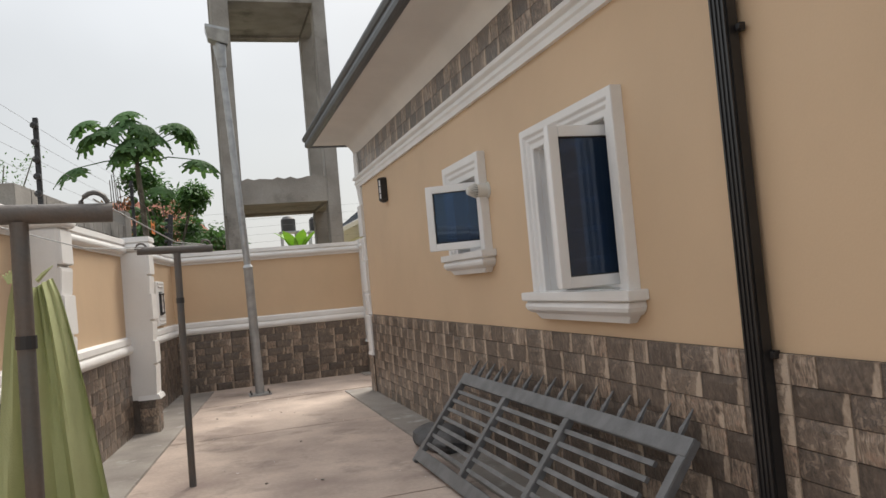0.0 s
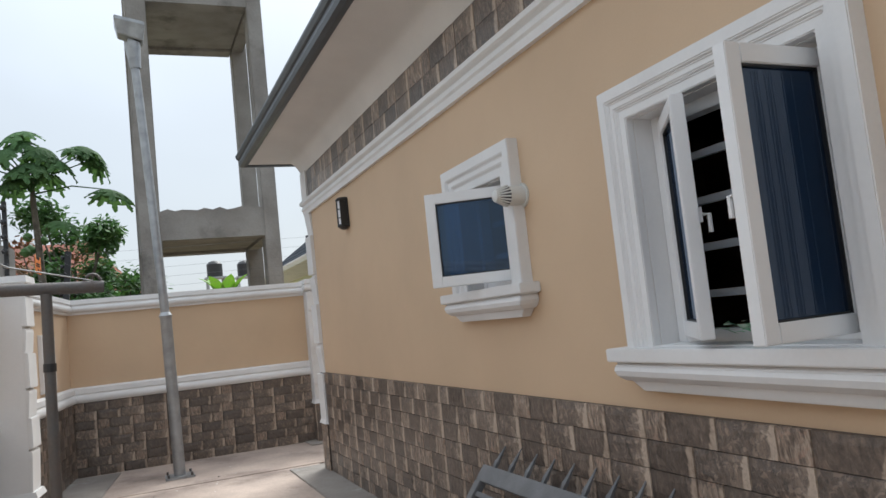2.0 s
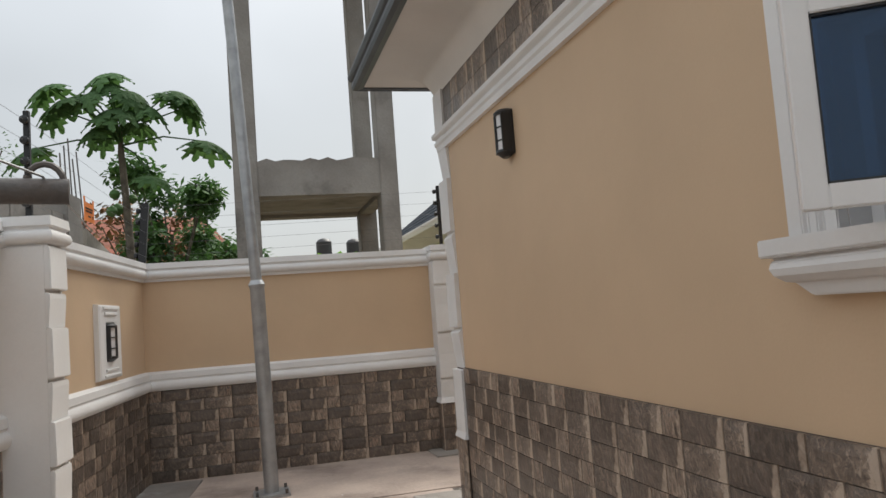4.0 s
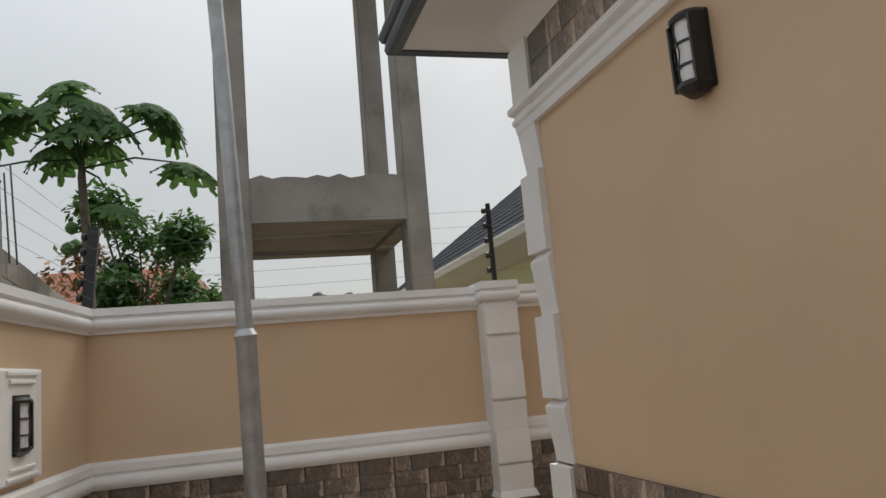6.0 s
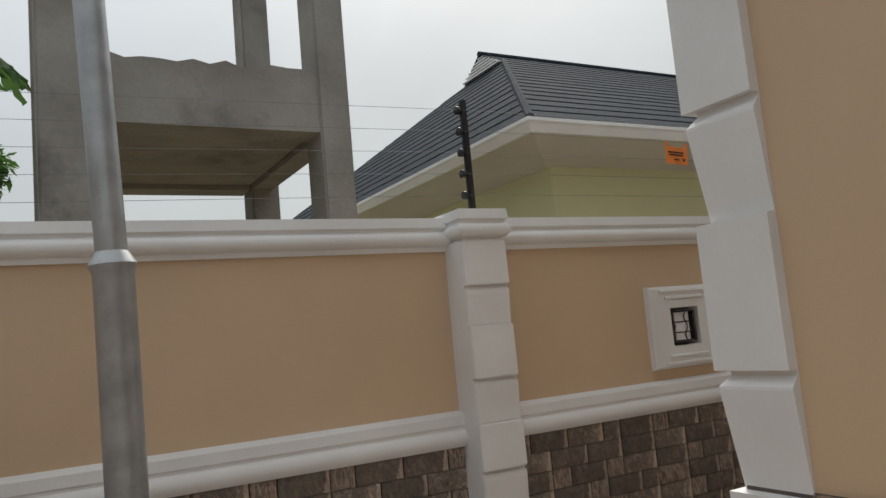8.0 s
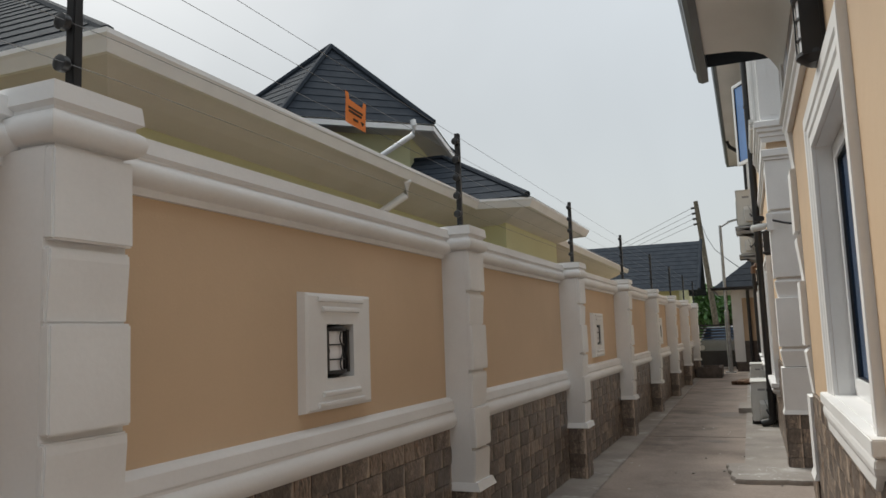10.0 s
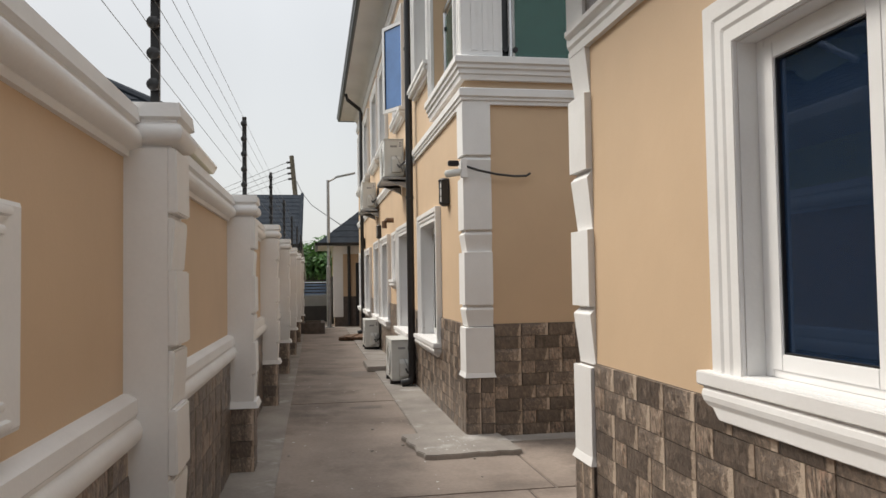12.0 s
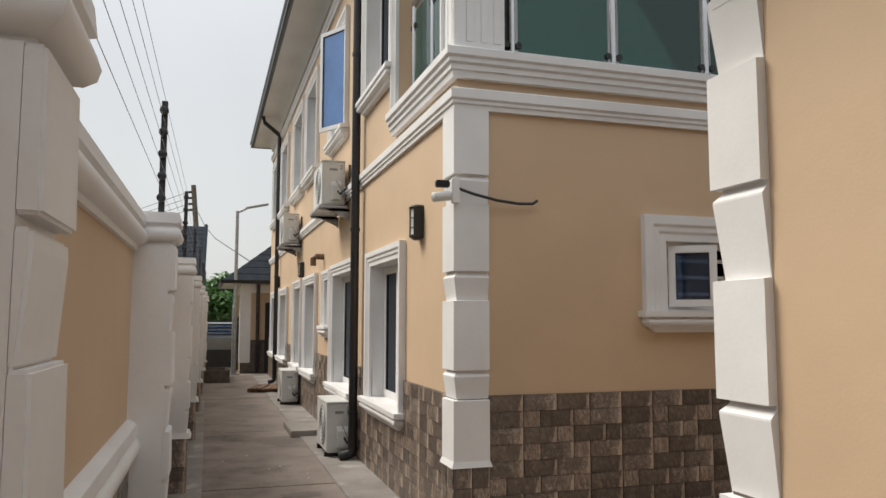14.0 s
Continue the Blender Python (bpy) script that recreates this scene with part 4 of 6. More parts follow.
# ---- two-storey block beyond the gap ----
BX, BY, BE = 7.27, 0.05, 23.9
BF = face_frame(BX, BY, 180)       # facade to +y: local x = BX - world x (negative along the facade)
BW = face_frame(BX, BY, -90)       # west wall: local x = BY - world y
fx = lambda a, b: (BX - b, BX - a)
G_WIN = [(8.85, 10.1, 0.75, 2.11), (11.20, 12.62, 0.70, 2.14), (14.42, 15.70, 0.70, 2.14), (16.35, 17.45, 0.70, 2.14), (18.95, 20.55, 0.70, 2.10), (21.45, 22.95, 0.70, 2.10)]
S_WIN = (12.98, 13.42, 1.46, 2.12)
U_WIN = [(9.30, 10.45, 4.02, 5.45), (11.85, 12.95, 4.06, 5.5), (14.55, 15.85, 4.05, 5.58), (16.5, 17.95, 4.05, 5.58), (19.25, 20.7, 4.08, 5.58), (21.75, 23.15, 4.1, 5.58)]
holes = [(*fx(a, b), c, d) for a, b, c, d in G_WIN + [S_WIN] + U_WIN] + [(BX - 9.02, BX - 7.52, 3.50, 5.9)]
wall_facade = setting(part("wall_block_facade", wall_geo(BX - BE, -0.232, 0, 6.5, 0.23, holes), TAN, None, m=BF), "tan painted two-storey facade over dark split-face tiles", "wall")
WW = (1.68, 2.38, 1.63, 2.16)
wall_west = setting(part("wall_block_west", wall_geo(0.0, 8, 0, 6.5, 0.23, [WW, (0.33, 3.1, 3.50, 5.9)]), TAN, None, m=BW), "tan painted end wall over dark split-face tiles", "wall")
setting(part("wall_block_east", Geo().box(BE - 0.23, BE, -8, BY - 0.235, 0, 6.5), TAN), "plain tan painted wall closing the block", "wall")
setting(part("wall_block_rear", Geo().box(BX + 0.235, BE - 0.235, -8, -7.77, 0, 6.5), TAN), "plain tan painted wall closing the block", "wall")
setting(part("ceiling_block", Geo().box(BX, BE, -8, BY, 6.501, 6.58), SOFFIT), "white ceiling under the block's roof", "ceiling")
setting(part("floor_block_upper", Geo().box(BX + 0.235, BE - 0.235, -7.76, BY - 0.235, 3.2, 3.42), SOFFIT), "white concrete floor slab of the upper storey", "floor")
# ground floor in near-black: the shade behind the windows is painted
setting(part("floor_block_ground", Geo().box(BX + 0.235, BE - 0.235, -7.76, BY - 0.235, 0.0, 0.06), INNER_SHADE), "near-black floor painting the shade inside the block", "floor")
# balcony recess
setting(part("wall_balcony_inner", Geo().box(9.05, 9.2, -3.3, BY - 0.236, 3.42, 6.5), WHITE), "white painted inner wall of the balcony", "wall")
setting(part("wall_balcony_back", Geo().box(BX + 0.235, 9.04, -3.4, -3.26, 3.42, 6.5), WHITE), "white painted back wall of the balcony", "wall")
# plinth tiles, bands, cornice
setting(part("trim_plinth_bed", wall_geo(BX - BE, 0.0, 0, 1.03, 0.0055, [(*fx(a, b), c, 1.03) for a, b, c, d in G_WIN]), GROUT, None, m=BF @ pose(0, -0.006, 0)), "dark grout bed behind the wall tiles", "trim")
setting(part("trim_plinth_bed", Geo().box(0.0, 8, -0.006, 0, 0, 1.03), GROUT, None, m=BW), "dark grout bed behind the wall tiles", "trim")
path = [(BE, BY), (BX, BY), (BX, -8.0)]
bp = [(-0.01, 3.06), (0.03, 3.06), (0.032, 3.09), (0.045, 3.10), (0.045, 3.12), (0.06, 3.135), (0.06, 3.20), (0.05, 3.21), (-0.01, 3.212)]
setting(part("trim_floor_band", Geo().sweep(path, bp), WHITE), "white stepped band between the storeys", "trim")
lp = [(-0.01, 3.285), (0.045, 3.285), (0.05, 3.33), (0.065, 3.34), (0.065, 3.375), (0.085, 3.39), (0.085, 3.42), (0.105, 3.435), (0.105, 3.49), (0.09, 3.50), (-0.235, 3.502), (-0.235, 3.44), (-0.01, 3.44)]
setting(part("trim_balcony_ledge", Geo().sweep([(9.12, BY), (BX, BY), (BX, -3.2)], lp), WHITE), "white moulded ledge below the balcony", "trim")
eb = [(-0.01, 5.98), (0.03, 5.98), (0.04, 6.04), (0.06, 6.06), (0.06, 6.12), (-0.01, 6.13)]
setting(part("trim_upper_band", Geo().sweep(path, eb), WHITE), "white band below the upper eaves", "trim")
cv = [(-0.005, 6.30), (0.03, 6.30), (0.05, 6.36), (0.1, 6.43), (0.18, 6.48), (0.3, 6.50), (0.52, 6.505), (0.52, 6.53), (-0.005, 6.53)]
over = [(BE + 0.0, BY - 4), (BE, BY), (BX, BY), (BX, -8.0)]
setting(part("ceiling_soffit", Geo().sweep(over, cv), SOFFIT, None, "", 0.0, True), "off-white coved soffit under the upper eaves", "soffit")
gp = [(q + 0.02, z + 3.17) for q, z in gut]
setting(part("trim_gutter", Geo().sweep(over, gp), GUTTER), "dark slate-grey moulded metal gutter", "gutter")
g = Geo()
x0, x1, y0, y1 = BX - 0.62, BE + 0.62, -8.6, BY + 0.62
g.add([(x0, y1, 6.63), (x1, y1, 6.63), (x1, y0, 6.63), (x0, y0, 6.63), (x0 + 4.4, (y0 + y1) / 2, 8.6), (x1 - 4.4, (y0 + y1) / 2, 8.6)], [(0, 1, 5, 4), (1, 2, 5), (2, 3, 4, 5), (3, 0, 4)])
setting(part("roof_block", g, SHINGLE), "dark hipped stone-coated roof of the block", "roof")
corner_pilaster(BX, BY, -1, 1, 0.56, 3.06, 0.48, 0.21, 0.23, 0.44)
# upper corner column with sunk panels
g = Geo().box(BX - 0.035, BX + 0.25, BY - 0.36, BY + 0.035, 3.50, 6.3)
col = setting(part("trim_balcony_column", g, WHITE, None, "", 0.008), "white square balcony corner column with raised strips", "column")
for a in (0.0, 0.1, 0.21):
    part("strip", Geo().box(BX - 0.039, BX - 0.034, BY - 0.33 + a, BY - 0.27 + a, 3.56, 6.2), WHITE, col, "", 0.006)
    part("strip", Geo().box(BX + a, BX + a + 0.05, BY + 0.034, BY + 0.039, 3.56, 6.2), WHITE, col, "", 0.006)
g = casing_geo(BX - 9.02, BX - 7.56, 3.502, 5.9, 0.1)
setting(part("trim_balcony_casing", g, WHITE, None, "", 0.004, m=BF), "white casing round the balcony's side opening", "trim")


def balustrade(p0, p1, n):
    """Glass panes clamped between steel posts, with a round handrail."""
    b = thing("balcony_railing", Matrix.Identity(4), "green glass balcony railing with stainless steel posts", "railing", "balcony railings")
    p0, p1 = Vector(p0), Vector(p1)
    d = (p1 - p0) / n
    u = d.normalized()
    side = Vector((u.y, -u.x, 0))
    for i in range(n + 1):
        q = p0 + d * i
        post = part("post", Geo().tube([q, q + Vector((0, 0, 1.0))], 0.024, 14), CHROME, b, smooth=True)
        for z in (0.12, 0.8):
            for s in (-1, 1):
                c = q + u * 0.05 * s
                part("clamp", Geo().tube([c - side * 0.018 + Vector((0, 0, z)), c + side * 0.018 + Vector((0, 0, z))], 0.026, 12), BLACK, post)
        if i < n:
            a, c = q + u * 0.05, q + d - u * 0.05
            part("pane", Geo().loft([[a + side * k + Vector((0, 0, 0.03)), c + side * k + Vector((0, 0, 0.03)), c + side * k + Vector((0, 0, 0.93)), a + side * k + Vector((0, 0, 0.93))] for k in (-0.005, 0.005)]), GREEN_GLASS, b, "green tinted glass pane")
    part("handrail", Geo().tube([p0 + Vector((0, 0, 1.02)), p1 + Vector((0, 0, 1.02))], 0.03, 14), CHROME, b, smooth=True)


balustrade((BX + 0.1, -0.42, 3.50), (BX + 0.1, -3.0, 3.50), 3)
balustrade((7.66, BY - 0.12, 3.50), (8.9, BY - 0.12, 3.50), 2)
tagged(part("door_frame", Geo().box(BX + 0.12, BX + 0.16, -0.42, -0.34, 3.5, 5.9), BLACK, None, "", 0.004), "dark metal upright beside the balcony column", "post")

k = 4
for a, b, c, d in G_WIN:
    w = (b - a - 0.1) / 2
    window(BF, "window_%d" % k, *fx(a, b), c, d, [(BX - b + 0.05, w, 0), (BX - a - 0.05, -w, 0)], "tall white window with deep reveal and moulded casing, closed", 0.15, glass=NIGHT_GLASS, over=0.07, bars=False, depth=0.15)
    k += 1
window(BF, "window_%d" % k, *fx(S_WIN[0], S_WIN[1]), S_WIN[2], S_WIN[3], [(BX - S_WIN[1] + 0.05, 0.34, 0)], "small white bathroom window, closed", 0.14, glass=NIGHT_GLASS, over=0.05, bars=False)
for i, (a, b, c, d) in enumerate(U_WIN):
    k += 1
    w = (b - a - 0.1) / 2
    leaves = [(BX - b + 0.05, w, 0), (BX - a - 0.05, -w, 0)]
    if i == 1:
        leaves = [(BX - b + 0.05, w, 0), (BX - a - 0.05, -w - 0.08, 30)]
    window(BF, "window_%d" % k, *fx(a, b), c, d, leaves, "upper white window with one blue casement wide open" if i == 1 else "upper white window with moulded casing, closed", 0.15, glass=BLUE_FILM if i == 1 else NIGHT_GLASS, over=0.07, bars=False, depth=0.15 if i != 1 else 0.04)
window(BW, "window_%d" % (k + 1), *WW, [(1.73, 0.36, -32)], "small white window with a blue casement ajar and white bars", 0.2, over=0.06, depth=0.06, glass=DEEP_GLASS)

wall_lamp(BF @ pose(BX - 8.20, 0, 2.22))
wall_lamp(BF @ pose(BX - 16.2, 0, 2.32))
wall_lamp(BF @ pose(BX - 21.1, 0, 2.32))


def air_conditioner(x, z, bracket):
    """Outdoor unit with its back to the facade."""
    ac = thing("air_conditioner", pose(x, BY + 0.06, z), "off-white outdoor air conditioner on a wall bracket" if bracket else "off-white outdoor air conditioner standing on low feet", "air conditioner", "outdoor units along the facade")
    part("case", Geo().box(0, 0.80, 0.0, 0.29, 0.0, 0.55), AC_WHITE, ac, "", 0.014)
    part("top", Geo().box(-0.006, 0.806, -0.006, 0.296, 0.54, 0.562), AC_WHITE, ac, "", 0.008)
    part("fan_ring", Geo().tube([(0.33, 0.286, 0.275), (0.33, 0.296, 0.275)], [0.235, 0.225], 28), AC_GREY, ac, "round grey fan grille", smooth=True)
    for k in range(5):
        r = 0.2 - 0.04 * k
        pts = [(0.33 + r * math.cos(2 * math.pi * j / 20), 0.298, 0.275 + r * math.sin(2 * math.pi * j / 20)) for j in range(21)]
        part("grille_wire", Geo().tube(pts, 0.004, 5), AC_WHITE, ac)
    part("valve_cover", Geo().loft([[(0.0, 0.04, 0.05), (0.0, 0.19, 0.05), (0.0, 0.19, 0.30), (0.0, 0.04, 0.30)], [(-0.055, 0.055, 0.06), (-0.055, 0.175, 0.06), (-0.055, 0.175, 0.24), (-0.055, 0.055, 0.24)]]), AC_WHITE, ac, "", 0.006)
    # grey strip on the case paints the grip slot's shade; none is cut
    part("grip_slot_shade", Geo().box(-0.004, 0.001, 0.1, 0.2, 0.43, 0.46), AC_GREY, ac, "grey strip painting the shade of the grip slot", 0.004)
    part("label_plate", Geo().box(-0.003, 0.001, 0.03, 0.075, 0.42, 0.53), WHITE, ac, "small white rating label")
    for j in range(4):
        part("print_bar", Geo().box(-0.005, -0.003, 0.036, 0.07, 0.44 + 0.02 * j, 0.447 + 0.02 * j), INK, ac)
    pts = [(-0.04, 0.1, 0.17), (-0.12, 0.08, 0.12), (-0.16, 0.0, 0.2), (-0.1, -0.035, 0.34), (-0.05, -0.045, 0.5)]
    part("coolant_hose", Geo().tube(pts, 0.014, 8), BLACK, ac, "black insulated hose", smooth=True)
    pts = [(-0.02, 0.12, 0.3), (-0.11, 0.1, 0.24), (-0.14, 0.05, 0.1), (-0.07, 0.02, 0.06), (-0.02, 0.05, 0.2)]
    part("cable", Geo().tube(pts, 0.006, 6), AC_GREY, ac, smooth=True)
    if bracket:
        part("tray", Geo().box(-0.06, 0.86, -0.02, 0.33, -0.05, -0.015), STEEL, ac, "", 0.004)
        for a in (0.0, 0.78):
            part("bracket_arm", Geo().box(a, a + 0.03, -0.05, 0.32, -0.08, -0.05).loft([[(a, -0.05, -0.2), (a + 0.03, -0.05, -0.2), (a + 0.03, -0.05, -0.05), (a, -0.05, -0.05)], [(a, -0.02, -0.17), (a + 0.03, -0.02, -0.17), (a + 0.03, 0.26, -0.05), (a, 0.26, -0.05)]]), STEEL, ac)
    else:
        for a in (0.08, 0.66):
            part("foot", Geo().box(a, a + 0.07, 0.0, 0.3, -0.05, 0.0), BLACK, ac)
    return ac


air_conditioner(10.85, 0.065, False)
air_conditioner(16.25, 0.065, False)
air_conditioner(11.55, 2.98, True)
air_conditioner(16.6, 2.98, True)


def round_downpipe(x, jog):
    d = thing("downpipe", pose(x, BY, 0), "black round downpipe running down the facade", "downpipe", "facade downpipes")
    pts = [(0, 0.09, 0.12), (0, 0.09, 6.0)] + ([(0, 0.12, 6.1), (-0.05, 0.45, 6.35), (-0.05, 0.5, 6.5)] if jog else [(0, 0.09, 6.5)])
    part("pipe", Geo().tube(pts, 0.05, 14), BLACK_PIPE, d, smooth=True)
    for z in (0.5, 2.55, 4.6):
        part("clip", Geo().tube([(0, 0.09, z), (0, 0.09, z + 0.04)], 0.058, 14), BLACK, d)
    part("shoe", Geo().tube([(0, 0.09, 0.14), (0, 0.12, 0.08), (0, 0.24, 0.05)], 0.054, 14), BLACK_PIPE, d, smooth=True)


round_downpipe(10.68, False)
round_downpipe(20.95, True)

# camera on the corner, with its loose lead
cctv = thing("security_camera", pose(BX, BY, 2.42), "small white security camera on the corner with loose black lead", "camera")
part("junction_box", Geo().box(-0.075, -0.034, 0.0, 0.06, -0.05, 0.13), WHITE, cctv, "", 0.006)
part("bracket", Geo().tube([(-0.05, 0.04, 0.02), (-0.05, 0.11, 0.0)], 0.022, 12), AC_WHITE, cctv)
part("lens_barrel", Geo().tube([(-0.07, 0.08, 0.0), (-0.09, 0.2, -0.02), (-0.092, 0.21, -0.022)], [0.034, 0.034, 0.02], 16), AC_WHITE, cctv, smooth=True)
part("spotlight", Geo().box(-0.095, -0.045, 0.08, 0.18, 0.055, 0.105), BLACK, cctv, "black lamp head", 0.008)
pts = [(-0.06, 0.02, 0.06), (-0.075, -0.1, 0.02), (-0.065, -0.28, -0.015), (-0.055, -0.45, -0.03), (-0.05, -0.56, -0.025), (-0.045, -0.6, 0.0)]
part("lead", Geo().tube(pts, 0.011, 8), BLACK, cctv, "black loose cable", smooth=True)
stub = thing("pipe_stub", pose(13.7, BY, 2.5), "short brown plastic pipe elbow coming out of the wall", "pipe")
part("elbow", Geo().tube([(0, 0, 0), (0, 0.12, 0), (0, 0.16, -0.03), (0, 0.16, -0.14)], 0.045, 14), TIMBER, stub, smooth=True)

# ---- lamp pole in the yard ----
pole = thing("lamp_pole", pose(-1.41, 1.06, 0), "tall galvanised steel lamp pole, slightly leaning", "street lamp")
part("base_plate", Geo().box(-0.15, 0.15, -0.15, 0.15, 0.0, 0.022), STEEL, pole, "", 0.004)
for a, b in ((-1, -1), (-1, 1), (1, -1), (1, 1)):
    part("bolt", Geo().tube([(0.12 * a, 0.12 * b, 0.02), (0.12 * a, 0.12 * b, 0.055)], 0.014, 6), RUST, pole)
part("lower_tube", Geo().tube([(0, 0, 0.02), (-0.015, 0, 0.9), (-0.03, 0, 1.74), (-0.032, 0, 1.77), (-0.033, 0, 1.81)], [0.062, 0.062, 0.062, 0.072, 0.05], 18), STEEL, pole, smooth=True)
part("upper_tube", Geo().tube([(-0.033, 0, 1.8), (-0.11, 0, 3.5), (-0.185, 0, 5.0)], 0.048, 18), STEEL, pole, smooth=True)
part("lamp_head", Geo().loft([[(-0.33, -0.1, 4.98), (-0.07, -0.1, 4.9), (-0.07, 0.1, 4.9), (-0.33, 0.1, 4.98)], [(-0.36, -0.14, 5.14), (-0.04, -0.14, 5.07), (-0.04, 0.14, 5.07), (-0.36, 0.14, 5.14)], [(-0.36, -0.14, 5.18), (-0.04, -0.14, 5.11), (-0.04, 0.14, 5.11), (-0.36, 0.14, 5.18)]]), STEEL, pole, "flat grey lamp head", 0.008)
part("collar", Geo().tube([(-0.16, 0, 4.6), (-0.18, 0, 4.9)], [0.06, 0.09], 14), STEEL, pole, smooth=True)


# ---- clothes-line stands ----
def stand(x, y, h):
    s = thing("clothes_line_stand", pose(x, y, 0, 0, 0, 8), "rusty T-shaped iron clothes-line stand", "clothes stand", "clothes-line stands")
    part("upright", Geo().tube([(0, 0, -0.02), (0.01, 0, h - 0.02)], 0.026, 14), RUST, s, smooth=True)
    part("crossbar", Geo().tube([(-0.27, 0, h + 0.01), (0.27, 0, h)], 0.03, 14), RUST, s, smooth=True)
    for a in (-0.24, 0.22):
        pts = [(a + 0.04 * math.cos(t * math.pi / 8), 0, h + 0.02 + 0.045 * math.sin(t * math.pi / 8)) for t in range(9)]
        part("hook", Geo().tube(pts, 0.008, 7), RUST, s, smooth=True)
    part("weld_collar", Geo().tube([(0.008, 0, h - 0.4), (0.009, 0, h - 0.36)], 0.03, 12), TANK, s)
    return s


stand(-2.2, -3.75, 1.77)
stand(-2.52, -7.25, 1.68)
for a, da in ((-0.24, -2.43), (0.22, -1.98)):
    pts = [(-2.52 + a, -7.25, 1.72), (da - 0.15, -5.5, 1.70), (da, -3.75, 1.80), (da - 0.35, -1.2, 2.0)]
    tagged(part("clothes_line", Geo().tube(pts, 0.003, 5), STEEL), "thin slack wire clothes line", "line", "clothes lines")
g = Geo()
rows = []
for i in range(17):
    t = i / 16
    z = 1.47 - t * 0.95
    wdt = 0.045 + 0.13 * t ** 0.7
    row = []
    for j in range(25):
        u = j / 24 * 2 - 1
        fold = 0.035 * math.sin(u * 9 + 0.6 * t) * (0.35 + t) + 0.012 * math.sin(u * 21 + 3 * t)
        row.append((-2.53 + u * wdt + 0.03 * t, -7.0 + fold + 0.05 * u, z + 0.03 * abs(u) * (1 - t)))
    rows.append(row)
g.loft(rows, False, False)
n = len(g.v)
g.add([(x, y + 0.006, z) for x, y, z in g.v[:n]], [tuple(reversed(f)) for f in g.f])
tagged(part("green_cloth", g, CLOTH, None, "", 0.0, True), "lime green cotton cloth knotted and hanging in folds", "cloth")
g = Geo()
for a in (-1, 1):
    for k in range(4):
        g.tube([(-2.56 + 0.04 * a, -7.0, 1.49), (-2.56 + 0.06 * a + 0.01 * k, -7.0, 1.52 + 0.006 * k)], [0.008, 0.002], 5)
tagged(part("cloth_knot", g, CLOTH), "frayed knotted corner of the green cloth", "cloth")
for z, x in ((1.55, -2.72), (1.5, -2.66)):
    pts = [(x, -7.3, 1.7), (x + 0.02, -7.3, 1.2), (x - 0.02, -7.28, 0.8), (x + 0.05, -7.3, 0.4)]
    tagged(part("loose_cord", Geo().tube(pts, 0.003, 5), BLACK), "thin dark cord dangling from the stand", "cord")

# ---- iron gate panel leaning on the plinth ----
ang = math.degrees(math.atan2(0.56 - 0.09, 0.60))
gm = SIDE @ pose(4.12, -0.57, 0.02, -ang + 0, 0, 0)
gate = thing("gate_panel", gm, "grey painted iron gate panel with spikes leaning on the wall", "gate")
GL, GH = 2.95, 0.76
for z0, z1, nm in ((0.0, 0.09, "bottom_rail"), (GH - 0.09, GH, "top_rail")):
    part(nm, Geo().box(0, GL, -0.02, 0.02, z0, z1), GREY_IRON, gate, "", 0.004)
for x in (0.0, 0.92, 1.84, GL - 0.06):
    part("stile", Geo().box(x, x + 0.06, -0.021, 0.021, 0.09, GH - 0.09), GREY_IRON, gate, "", 0.004)
for k in range(7):
    z = 0.135 + 0.076 * k
    for x in (0.06, 0.98, 1.90):
        part("bar", Geo().box(x, min(x + 0.86, GL - 0.06), -0.01, 0.01, z, z + 0.026), GREY_IRON, gate)
for k in range(17):
    x = 0.1 + k * 0.17
    part("spike", Geo().tube([(x, 0, GH), (x, 0, GH + 0.03), (x, 0, GH + 0.045), (x, 0, GH + 0.15)], [0.012, 0.018, 0.014, 0.001], 6), GREY_IRON, gate)
part("hinge_lug", Geo().box(GL, GL + 0.1, -0.015, 0.015, 0.42, 0.48), GREY_IRON, gate)
part("foot_pin", Geo().box(-0.03, 0.02, -0.015, 0.015, -0.02, 0.16), GREY_IRON, gate)
g = Geo()
rings = []
r0 = random.Random(8)
for i in range(7):
    t = i / 6
    rad = 0.13 * math.sin(math.pi * (0.12 + 0.8 * t)) + 0.03
    rings.append([(-0.24 + rad * 1.3 * math.cos(a) + r0.uniform(-0.02, 0.02), -3.25 - t * 0.85, max(0.012, 0.05 + rad * 0.75 * math.sin(a) + r0.uniform(-0.015, 0.015))) for a in [2 * math.pi * k / 12 for k in range(12)]])
g.loft(rings)
tagged(part("tarpaulin_bundle", g, TARP, None, "", 0.0, True), "dark grey crumpled tarpaulin bundle beside the wall", "tarpaulin")
g = Geo()
for i in range(26):
    a, b = r0.uniform(-0.3, 0.18), r0.uniform(0, 0.04)
    p = SIDE @ Vector((6.12 + a * 0.9, r0.uniform(-0.04, 0.05), 1.268 + b))
    g.add([p + Vector((r0.uniform(-0.04, 0.04), r0.uniform(-0.05, 0.05), r0.uniform(0, 0.03))) for _ in range(4)], [(0, 1, 2, 3)])
tagged(part("plastic_bag", g, PLASTIC_BAG), "crumpled green and clear plastic bag on the sill", "bag")

# ---- concrete water tower beyond the fence ----
tower = thing("water_tower", pose(0, 0, 0), "raw grey concrete water tower frame with rough beams", "tower")
TX = [(-1.60, -1.32), (0.115, 0.335)]
TY = [(3.3, 3.62), (5.2, 5.5)]
